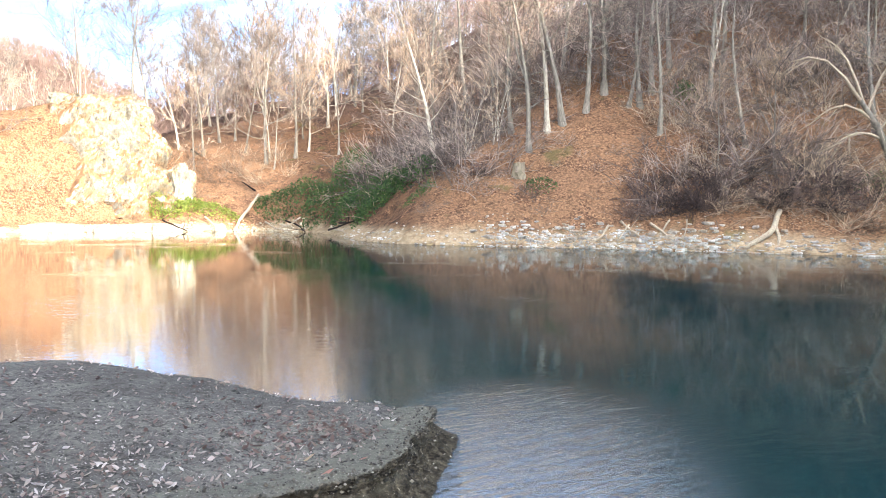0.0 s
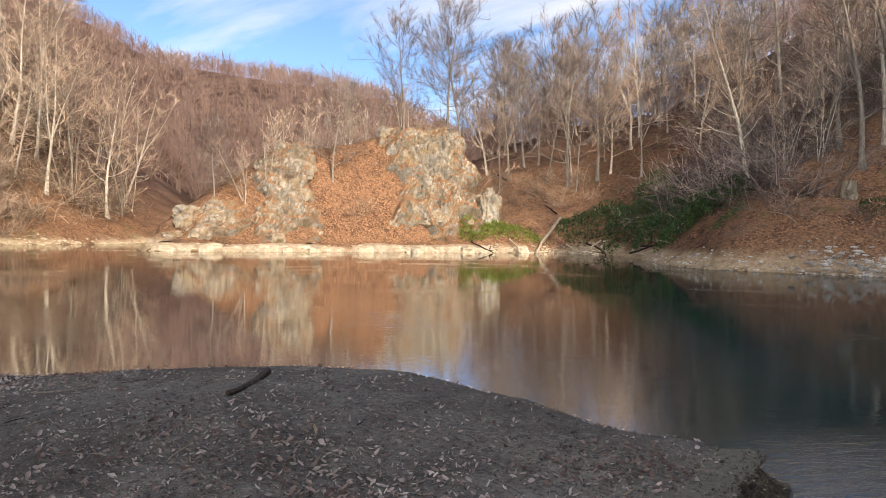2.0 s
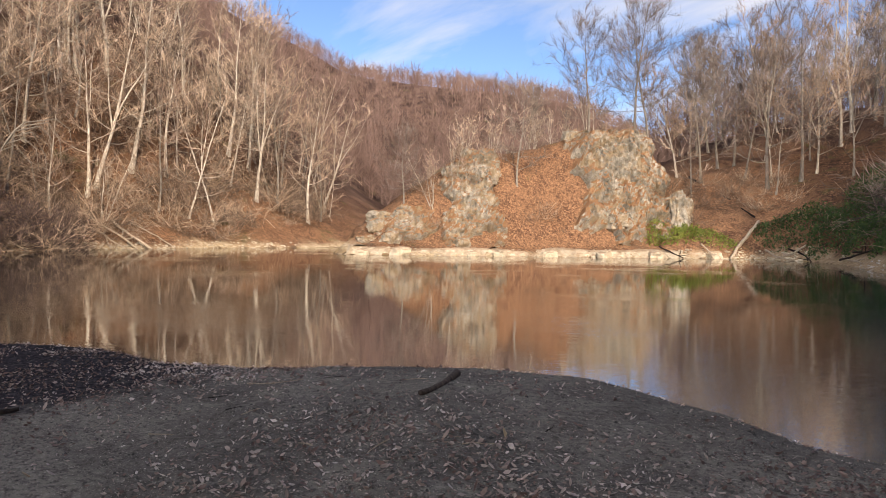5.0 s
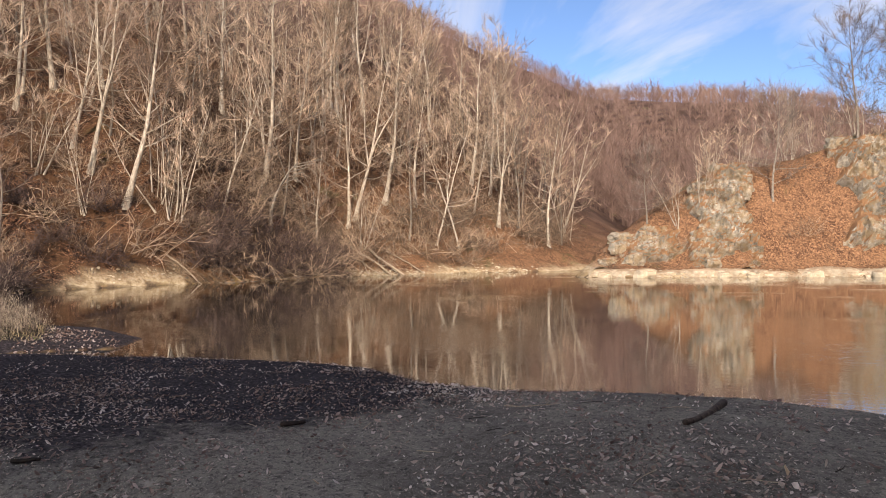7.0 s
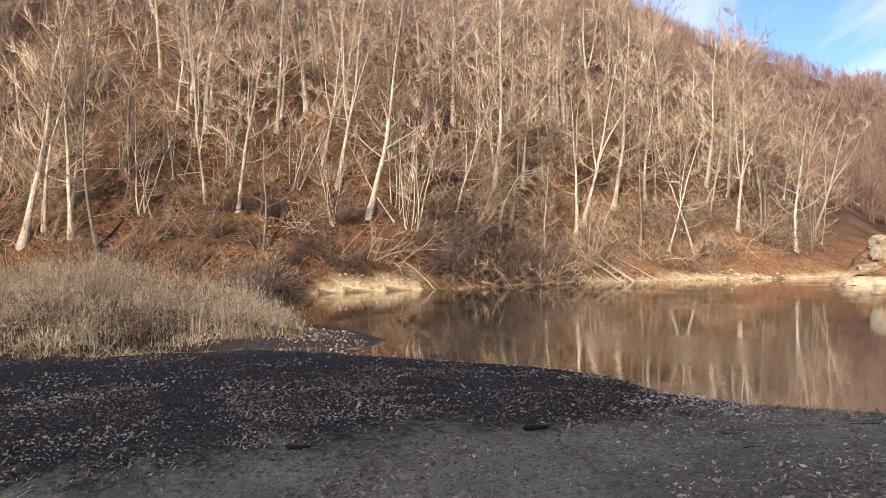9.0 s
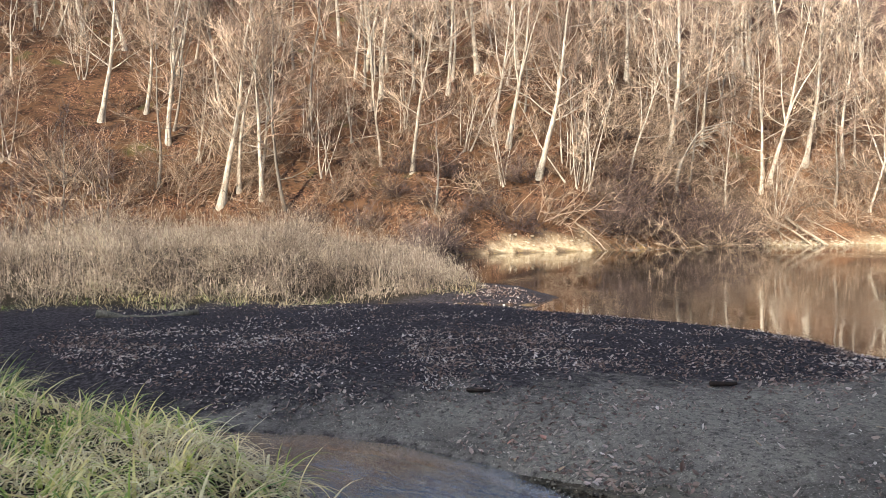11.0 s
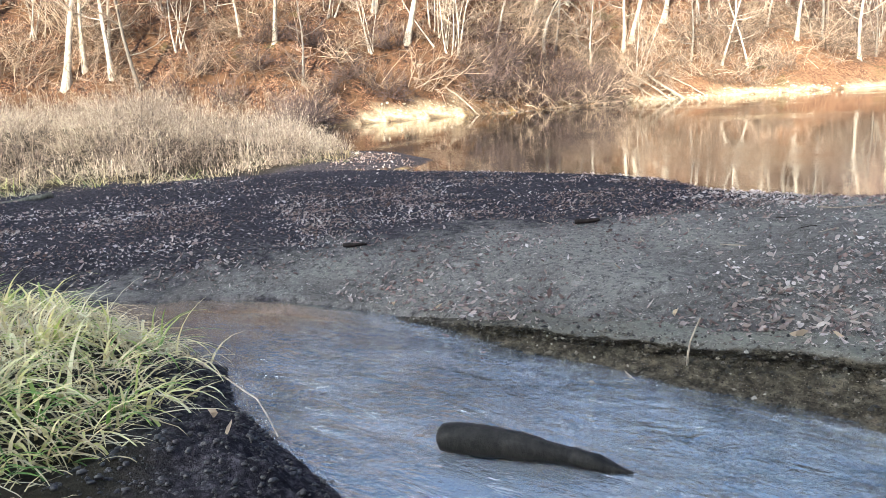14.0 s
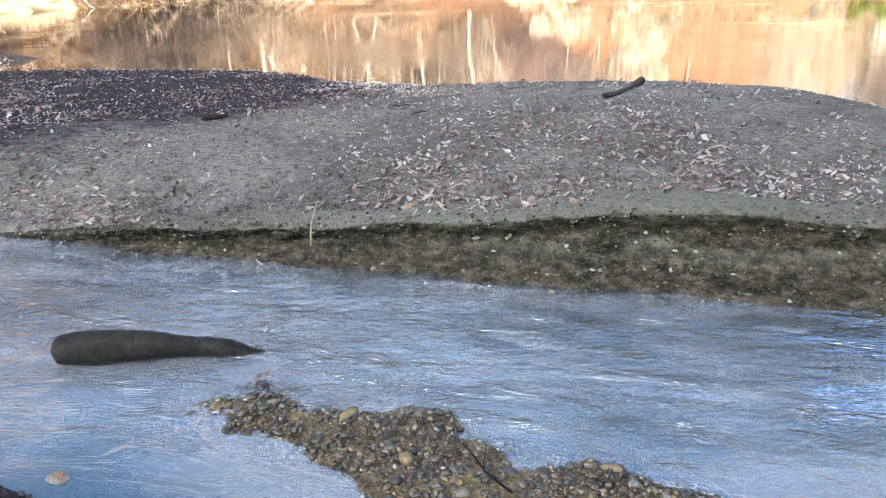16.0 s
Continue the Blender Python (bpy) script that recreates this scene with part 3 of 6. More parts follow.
    return z, dict(mud=mud, wet=np.clip(wetness, 0, 1), turf=turf, fresh_and_fill=(b > 0) * np.maximum(smooth(az, 8.5, 12.5) * smooth(az, 52, 44) * smooth(dist, 112, 92), np.maximum(0.85 * smooth(az, 3.5, 0.5) * smooth(az, -44, -36) * smooth(d, 34, 20), 0.85 * smooth(az, 43, 47) * smooth(az, 63, 60.5) * smooth(d, 18, 8))), wood=(b > 0) * smooth(dist + 30 * vnoise(px, py, 30, 3), 85, 125), bank=bankm, bed=bedm, deep=deepm)


def height(x, y):
    return ground(np.atleast_1d(x), np.atleast_1d(y))[0]


def axis(stops):
    """Coordinates from (start, step) stretches."""
    out = []
    for (a, st), (b, _) in zip(stops, stops[1:]):
        n = max(1, round((b - a) / st))
        out += list(np.linspace(a, b, n, endpoint=False))
    return np.array(out + [stops[-1][0]])


def grid_mesh(name, xs, ys, zfun):
    X, Y = np.meshgrid(xs, ys)
    Z, masks = zfun(X, Y)
    nx, ny = len(xs), len(ys)
    me = bpy.data.meshes.new(name)
    co = np.stack([X, Y, Z], -1).reshape(-1, 3)
    i = np.arange(nx * ny).reshape(ny, nx)
    quads = np.stack([i[:-1, :-1], i[:-1, 1:], i[1:, 1:], i[1:, :-1]], -1).reshape(-1, 4)
    fill_mesh(me, co, quads)
    for key, val in masks.items():
        a = me.attributes.new(key, "FLOAT", "POINT")
        a.data.foreach_set("value", np.ascontiguousarray(val, np.float32).ravel())
    return me


def fill_mesh(me, co, faces, shade=True):
    """Vertices and equal-sided faces from arrays."""
    co, faces = np.asarray(co, np.float32), np.asarray(faces, np.int32)
    k = faces.shape[1]
    me.vertices.add(len(co))
    me.vertices.foreach_set("co", co.ravel())
    me.loops.add(faces.size)
    me.loops.foreach_set("vertex_index", faces.ravel())
    me.polygons.add(len(faces))
    me.polygons.foreach_set("loop_start", np.arange(len(faces), dtype=np.int32) * k)
    me.polygons.foreach_set("use_smooth", np.full(len(faces), shade))
    me.update(calc_edges=True)
    me.validate()


xs = axis([(-700, 25), (-300, 6), (-110, 1.6), (-72, 0.75), (-46, 0.7), (-20, 0.2), (-9, 0.07), (0.6, 0.2), (6, 1.0), (40, 3), (200, 20), (600, 1)])
ys = axis([(-400, 25), (-100, 5), (-14, 0.5), (-4, 0.16), (-1.6, 0.065), (9.2, 0.35), (20, 1.2), (38, 0.7), (75, 1.5), (130, 4), (320, 20), (800, 1)])
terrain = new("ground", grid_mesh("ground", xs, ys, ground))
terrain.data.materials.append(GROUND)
tagged(terrain, "dark silt flat, stony shore and leaf-covered slopes round a lake", "ground", kind="structure")

# ---- water ----


MOUTH = [(-3.0, 2.0), (-1.6, 3.0), (-0.1, 4.4), (0.8, 6.0), (1.2, 8.0)]


def current(X, Y):
    """Where the stream still runs: full in its bed, dying out in the lake."""
    run = segment_distance(X, Y, MOUTH, False)
    along_x = smooth(X * 0.6 + Y * 0.75, 9.5, 3.5)
    return np.clip(smooth(run, 1.9, 0.4) * along_x, 0, 1)


def lake_surface(X, Y):
    c = current(X, Y)
    chop = 0.85 * c + 0.035 * np.exp(-((X + 2.5) / 4) ** 2 - ((Y - 14) / 7) ** 2)
    # the mirror is weakened by bearing, less so where the current runs
    return np.zeros(X.shape), dict(chop=chop, murk=np.clip(1 - 0.14 * c, 0, 1), mirror_loss=smooth(np.degrees(np.arctan2(-X, Y)), 9.5, 3.5) * (1 - 0.85 * c))


lake = new("lake_water", grid_mesh("lake_water", axis([(-60, 2), (-10, 0.4), (8, 2), (34, 1)]), axis([(-8, 0.5), (0, 0.3), (12, 1), (20, 2), (70, 1)]), lake_surface))
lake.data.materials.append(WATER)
tagged(lake, "calm dark teal lake mirroring the wooded slopes", "lake", kind="structure")


def stream_surface(X, Y):
    # falls gently towards the mouth, with small standing waves along the middle
    s = np.clip((X + 7.0) * 0.72 + (Y - 0.0) * 0.55, -4, 12)
    mid = np.clip(-signed(X, Y, WET), 0, 0.5) * 2
    z = 0.075 - 0.0115 * np.maximum(s, 0) - 0.05 * smooth(s, 5.2, 8.0)
    z = z + mid * (0.034 * vnoise(X * 0.8 + Y * 0.7, (Y * 0.8 - X * 0.7) * 2.0, 0.62, 3) + 0.012 * vnoise(X, Y, 0.12, 2))
    c = current(X, Y)
    up = smooth(X, -2.5, -4.5)
    return z, dict(chop=np.maximum(0.9 * c, up * (0.10 + 0.85 * smooth(X + 0.5 * vnoise(X, Y, 0.8, 3), -6.8, -5.0))), murk=np.clip(1 - 1.15 * np.maximum(c, up), 0, 1), mirror_loss=0.44 + 0.06 * smooth(X, -3.8, -5.6))


stream = new("stream_water", grid_mesh("stream_water", axis([(-12.6, 0.2), (-8, 0.06), (1.0, 0.25), (2.4, 1)]), axis([(-7.2, 0.2), (-2, 0.06), (4.4, 0.3), (5.6, 1)]), stream_surface))
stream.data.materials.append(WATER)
tagged(stream, "shallow rippling stream running into the lake", "stream", kind="structure")


def sweep(name, line, side, profile, step, seed, wobble, mat, label, top=None, taper=0.0):
    """A strip drawn along a line: profile points of (distance towards land, share of the height)."""
    g = np.random.RandomState(seed)
    p = np.array(line, float)
    seg = np.hypot(*np.diff(p, axis=0).T)
    s = np.concatenate([[0], np.cumsum(seg)])
    t = np.arange(0, s[-1], step)
    x, y = np.interp(t, s, p[:, 0]), np.interp(t, s, p[:, 1])
    k = max(3, int(0.35 / step) | 1)
    pad = lambda v: np.convolve(np.pad(v, k // 2, mode="edge"), np.ones(k) / k, "valid")
    x, y = pad(x), pad(y)
    dx, dy = np.gradient(x), np.gradient(y)
    L = np.hypot(dx, dy)
    nx, ny = -dy / L * side, dx / L * side
    H = top(x, y, nx, ny)
    fade = smooth(t, s[-1], s[-1] - taper) if taper else 1.0
    rows = []
    for i, (off, share) in enumerate(profile):
        o = off + wobble * (vnoise(t, 0 * t + 3, 0.9, 4) * 1.4 + 0.55 * vnoise(t, 0 * t + i * 0.6, 0.25, 3))
        z = share * H + wobble * 0.35 * vnoise(t, 0 * t + 40 + i * 0.8, 0.3, 3) * (0 < i < len(profile) - 1)
        o = o + wobble * 0.55 * vnoise(t, 0 * t + 70 + i * 0.9, 0.10, 3) * (i > 2)
        if i > 2:
            o, z = o + g.normal(0, 0.035 * wobble, len(t)), z + g.normal(0, 0.03 * wobble, len(t))
        rows.append(np.stack([x + nx * o, y + ny * o, z - 0.2 * (1 - fade)], -1))
    co = np.stack(rows)
    n, m = co.shape[:2]
    i = np.arange(n * m).reshape(n, m)
    f = np.stack([i[:-1, :-1], i[:-1, 1:], i[1:, 1:], i[1:, :-1]], -1).reshape(-1, 4)
    if side < 0:
        f = f[:, ::-1]
    me = bpy.data.meshes.new(name)
    fill_mesh(me, co.reshape(-1, 3), f[:, ::-1])
    me.materials.append(mat)
    return tagged(new(name, me), label, "bank", kind="structure")


def inland_height(back, lift):
    return lambda x, y, nx, ny: np.maximum(height(x + nx * back, y + ny * back) + lift, 0.1)


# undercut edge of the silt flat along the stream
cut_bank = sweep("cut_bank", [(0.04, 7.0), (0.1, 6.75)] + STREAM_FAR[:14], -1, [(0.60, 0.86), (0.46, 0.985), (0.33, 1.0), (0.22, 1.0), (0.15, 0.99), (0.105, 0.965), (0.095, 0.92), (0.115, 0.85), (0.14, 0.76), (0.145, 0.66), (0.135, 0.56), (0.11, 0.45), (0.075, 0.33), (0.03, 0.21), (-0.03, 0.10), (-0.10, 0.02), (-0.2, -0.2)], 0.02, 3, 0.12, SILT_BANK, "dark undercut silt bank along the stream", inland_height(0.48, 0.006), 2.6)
# pale shelf of stone along the foot of the knoll
sweep("rock_ledge", [(-42.3, 44.6), (-41.2, 43.2)] + KNOLL, 1, [(1.9, 0.9), (1.3, 1.05), (0.95, 1.0), (0.72, 0.86), (0.55, 0.66), (0.48, 0.5), (0.30, 0.36), (0.24, 0.2), (0.05, 0.02), (-0.25, -0.3)], 0.12, 4, 0.35, SHORE_ROCK, "pale sunlit limestone shelf at the waterline of the knoll", lambda x, y, nx, ny: 0.58 + 0.5 * vnoise(x, y, 2.5, 3))

# ---- building helpers ----


def part(name, me, material, parent, label=""):
    ob = new(name, me)
    if not me.materials:
        me.materials.append(material)
    ob.parent = parent
    if label:
        tagged(ob, label)
    return ob


def thing(name, m, label, category, group=""):
    ob = new(name)
    ob.empty_display_size = 0.1
    ob.matrix_basis = m
    return tagged(ob, label, category, group)


def tube_mesh(name, runs, smooth_shade=True):
    """Tapered tubes: runs of (points, radii, sides)."""
    co, faces, base, spikes = [], [], 0, []
    for pts, radii, k in runs:
        if k == 1:
            spikes.append((*pts[0], *pts[1], radii[0]))
            continue
        pts, radii = np.asarray(pts, float), np.asarray(radii, float)
        n = len(pts)
        way = np.gradient(pts, axis=0)
        way /= np.linalg.norm(way, axis=1)[:, None] + 1e-9
        ref = np.where(np.abs(way[:, 2:3]) > 0.9, [[1.0, 0, 0]], [[0, 0, 1.0]])
        u = np.cross(way, ref)
        u /= np.linalg.norm(u, axis=1)[:, None] + 1e-9
        v = np.cross(way, u)
        a = np.arange(k) * 2 * np.pi / k
        ring = pts[:, None] + radii[:, None, None] * (np.cos(a)[None, :, None] * u[:, None] + np.sin(a)[None, :, None] * v[:, None])
        co.append(ring.reshape(-1, 3))
        i = base + np.arange(n * k).reshape(n, k)
        j = np.roll(i, -1, 1)
        faces.append(np.stack([i[:-1], j[:-1], j[1:], i[1:]], -1).reshape(-1, 4))
        base += n * k
    if spikes:
        # thin twigs: three-sided points
        q = np.array(spikes)
        a, b = q[:, :3], q[:, 3:6]
        w = b - a
        u = np.cross(w, np.array([0.31, 0.74, 0.6]))
        u /= np.linalg.norm(u, axis=1)[:, None] + 1e-9
        v = np.cross(w, u)
        v /= np.linalg.norm(v, axis=1)[:, None] + 1e-9
        r = q[:, 6:7]
        co.append(np.stack([a + u * r, a - 0.5 * u * r + 0.87 * v * r, a - 0.5 * u * r - 0.87 * v * r, b], 1).reshape(-1, 3))
        i = base + np.arange(len(q))[:, None] * 4
        tri = np.concatenate([np.concatenate([i, i + 1, i + 3], 1), np.concatenate([i + 1, i + 2, i + 3], 1), np.concatenate([i + 2, i, i + 3], 1)])
    me = bpy.data.meshes.new(name)
    quads = np.concatenate(faces)
    fill_mixed(me, np.concatenate(co), quads, tri if spikes else np.zeros((0, 3), int), smooth_shade)
    return me


def fill_mixed(me, co, quads, tris, shade):
    co = np.asarray(co, np.float32)
    me.vertices.add(len(co))
    me.vertices.foreach_set("co", co.ravel())
    loops = np.concatenate([quads.ravel(), tris.ravel()]).astype(np.int32)
    me.loops.add(len(loops))
    me.loops.foreach_set("vertex_index", loops)
    n = len(quads) + len(tris)
    me.polygons.add(n)
    me.polygons.foreach_set("loop_start", np.concatenate([np.arange(len(quads)) * 4, quads.size + np.arange(len(tris)) * 3]).astype(np.int32))
    me.polygons.foreach_set("use_smooth", np.full(n, shade))
    me.update(calc_edges=True)
    me.validate()


def unit(v):
    return v / (np.linalg.norm(v) + 1e-9)


def curve(rng, start, way, length, n, wob, up):
    """A wandering line that bends upwards."""
    pts, p, w = [np.array(start, float)], np.array(start, float), unit(np.array(way, float))
    for _ in range(n - 1):
        w = unit(w + rng.normal(0, wob, 3) + np.array([0, 0, up]))
        p = p + w * length / (n - 1)
        pts.append(p)
    return np.array(pts)


def along(pts, t):
    f = t * (len(pts) - 1)
    i = min(int(f), len(pts) - 2)
    return pts[i] + (pts[i + 1] - pts[i]) * (f - i), unit(pts[i + 1] - pts[i])


def grow(seed, H, r0, crown=0.35, spread=0.24, limbs=16, branches=5, twigs=6, lean=0.05, up=0.10, stems=1, twig_r=0.011, fork=0.7):
    """A bare tree: wood (stem, forked leaders and rising limbs) and crown (branches and twigs), as two meshes."""
    rng = np.random.RandomState(seed)
    wood, fine = [], []
    for st in range(stems):
        h = H * (1 if st == 0 else rng.uniform(0.6, 0.95))
        tilt = rng.normal(0, lean + (0.10 if stems > 1 else 0), 2)
        base = np.array([*(rng.normal(0, 0.25, 2) * (stems > 1)), -0.5])
        trunk = curve(rng, base, (tilt[0], tilt[1], 1), h + 0.5, 12, 0.045, 0.03)
        thick = r0 * (1 if st == 0 else 0.7)
        rad = thick * (1 - 0.92 * np.linspace(0, 1, 12) ** 0.85)
        rad[0] *= 1.6
        rad[1] *= 1.08
        wood.append((trunk, rad, 7))
        leaders = [(trunk, rad, crown, 1.0)]
        for q in range(rng.choice([1, 2, 2]) if stems == 1 and rng.rand() < fork else 0):
            tf = rng.uniform(0.28, 0.55)
            p, w = along(trunk, tf)
            a = rng.uniform(0, 2 * np.pi)
            way = unit(w + np.array([math.cos(a), math.sin(a), 0]) * rng.uniform(0.3, 0.55))
            n = 7
            lead = curve(rng, p, way, h * (1 - tf) * rng.uniform(0.75, 1.0), n, 0.07, 0.09)
            lr = np.interp(tf, np.linspace(0, 1, 12), rad) * 0.74 * (1 - 0.9 * np.linspace(0, 1, n) ** 0.9)
            wood.append((lead, lr, 6))
            leaders.append((lead, lr, 0.08, 1 - tf))
        share = sum(k[3] for k in leaders)
        for line, lrad, start, size in leaders:
            count = max(3, int(round(limbs * (1 if st == 0 else 0.6) * size / share)))
            for k in range(count):
                t = min(start + (0.97 - start) * (k + rng.rand()) / count, 0.97)
                p, w = along(line, t)
                a = k * 2.4 + rng.rand()
                u = (t - start) / (1 - start)
                e = 0.15 + 0.75 * u + rng.normal(0, 0.16)
                L = spread * h * math.sqrt(max(0.14, 1 - ((u - 0.32) / 0.74) ** 2)) * rng.uniform(0.6, 1.2) * (0.75 + 0.25 * size)
                out = np.array([math.cos(a) * math.cos(e), math.sin(a) * math.cos(e), math.sin(e)])
                limb = curve(rng, p, out, L, 5, 0.15, up)
                r1 = max(0.016, np.interp(t, np.linspace(0, 1, len(lrad)), lrad) * 0.38)
                wood.append((limb, r1 * (1 - 0.82 * np.linspace(0, 1, 5)), 4))
                for q in range(branches):
                    tt = 0.2 + 0.8 * (q + rng.rand()) / branches
                    p2, w2 = along(limb, min(tt, 0.98))
                    d2 = unit(w2 + rng.normal(0, 0.48, 3) + np.array([0, 0, 0.22]))
                    L2 = L * rng.uniform(0.3, 0.6)
                    br = curve(rng, p2, d2, L2, 3, 0.16, up)
                    fine.append((br, np.array([max(twig_r * 1.3, r1 * 0.34), max(twig_r, r1 * 0.22), twig_r * 0.6]), 3))
                    for z in range(twigs):
                        p3, w3 = along(br, min(0.1 + 0.9 * rng.rand(), 0.99))
                        d3 = unit(w3 + rng.normal(0, 0.5, 3) + np.array([0, 0, 0.18]))
                        L3 = rng.uniform(0.45, 1.2) * (0.5 + 0.04 * H)
                        fine.append((np.array([p3, p3 + d3 * L3]), np.array([twig_r]), 1))
    return tube_mesh("trunk", wood), tube_mesh("crown", fine)


def tree_kind(name, meshes, wood, twig, label, group):
    ob = thing(name, Matrix(), label, "tree", group)
    part("trunk", meshes[0], wood, ob)
    part("crown", meshes[1], twig, ob)
    return ob


PARKED = []


def plant(kind, x, y, scale=1.0, yaw=0.0, tilt=(0, 0), sink=0.0):
    z = float(height(x, y)[0]) - sink
    m = pose(x, y, z, tilt[0], tilt[1], yaw)
    if kind not in PARKED:
        PARKED.append(kind)
        ob = kind
        ob.matrix_basis = m @ Matrix.Scale(scale, 4)
    else:
        ob = copy_thing(kind, m)
        ob.scale = (scale, scale, scale)
    return ob


# ---- trees ----
rng = np.random.RandomState(11)
GROVE = "bare trees on the slope above the lake"
KNOLL_TREES = "bare trees on the rocky knoll"
BACK_WOOD = "bare trees further up the slopes"


def leaf_cloud(name, centres, size, rng, per=1):
    """Small curled leaves, two triangles each, round the given points."""
    c = np.repeat(np.asarray(centres, float), per, 0)
    n = len(c)
    c = c + rng.normal(0, size * 0.8, (n, 3))
    a = rng.normal(0, 1, (n, 3))
    a /= np.linalg.norm(a, axis=1)[:, None]
    b = np.cross(a, rng.normal(0, 1, (n, 3)))
    b /= np.linalg.norm(b, axis=1)[:, None]
    nrm = np.cross(a, b)
    L = size * rng.uniform(0.6, 1.3, (n, 1))
    co = np.stack([c - a * L, c + b * L * 0.45 + nrm * L * 0.15, c + a * L, c - b * L * 0.45 + nrm * L * 0.15], 1).reshape(-1, 3)
    f = np.arange(n)[:, None] * 4
    me = bpy.data.meshes.new(name)
    fill_mesh(me, co, np.concatenate([np.concatenate([f, f + 1, f + 2], 1), np.concatenate([f, f + 2, f + 3], 1)]), False)
    return me


def mesh_points(me, n, rng):
    co = np.empty(len(me.vertices) * 3, np.float32)
    me.vertices.foreach_get("co", co)
    return co.reshape(-1, 3)[rng.randint(0, len(me.vertices), n)]


tall = [tree_kind("bare_tree", grow(100 + i, 15 + i % 3 * 1.5, 0.20 + 0.02 * (i % 3), 0.24, 0.25, 24, 5, 12, 0.05, twig_r=0.016), BARK, TWIG, "tall bare pale-barked tree on the leaf-covered slope", GROVE) for i in range(5)]
wide = [tree_kind("bare_tree", grow(200 + i, 11.5, 0.145, 0.20, 0.34, 32, 8, 14, 0.05, twig_r=0.009), BARK_DARK, TWIG_GREY, "spreading bare tree on the rocky knoll", KNOLL_TREES) for i in range(3)]
multi = [tree_kind("bare_tree", grow(300 + i, 8.5, 0.075, 0.2, 0.24, 8, 3, 7, 0.10, stems=5, twig_r=0.016), BARK, TWIG, "slender many-stemmed bare tree on the slope", GROVE) for i in range(3)]
mids = [tree_kind("bare_tree", grow(400 + i, 12 + i % 2 * 2, 0.13, 0.14, 0.28, 17, 4, 9, 0.06, twig_r=0.018), BARK if i % 2 else BARK_DARK, TWIG, "slim bare tree deeper in the wood", BACK_WOOD) for i in range(5)]
cove = [tree_kind("bare_tree", grow(600 + i, 14.5, 0.16, 0.18, 0.30, 32, 8, 14, 0.05, twig_r=0.010), BARK_DARK, TWIG_GREY, "tall fine-twigged grey tree at the head of the cove", BACK_WOOD) for i in range(3)]
russet = []
for i in range(2):
    meshes = grow(450 + i, 13, 0.15, 0.15, 0.27, 24, 6, 13, 0.05, twig_r=0.013)
    ob = tree_kind("russet_tree", meshes, BARK, TWIG, "slim tree with sparse russet leaves still on", "trees with russet leaves")
    part("foliage", leaf_cloud("foliage", mesh_points(meshes[1], 1500, rng), 0.055, rng), RUSSET, ob, "sparse russet leaves")
    russet.append(ob)

sapling = tree_kind("sapling", grow(480, 4.2, 0.035, 0.2, 0.22, 7, 3, 5, 0.12, stems=5, twig_r=0.007), BARK_DARK, BRUSH_DARK, "thin dark leafless sapling among the dry reeds", "saplings among the reeds")
# grey bark and dimmed twigs put this hill's shade into the colour
hill = [tree_kind("bare_tree", grow(500 + i, 15 + i % 3 * 1.5, 0.20 + 0.02 * (i % 3), 0.2, 0.25, 20, 5, 11, 0.05, twig_r=0.017), BARK_DARK, TWIG_SHADED, "tall bare tree toned down for the shaded hill", "bare trees on the shaded hill") for i in range(3)]
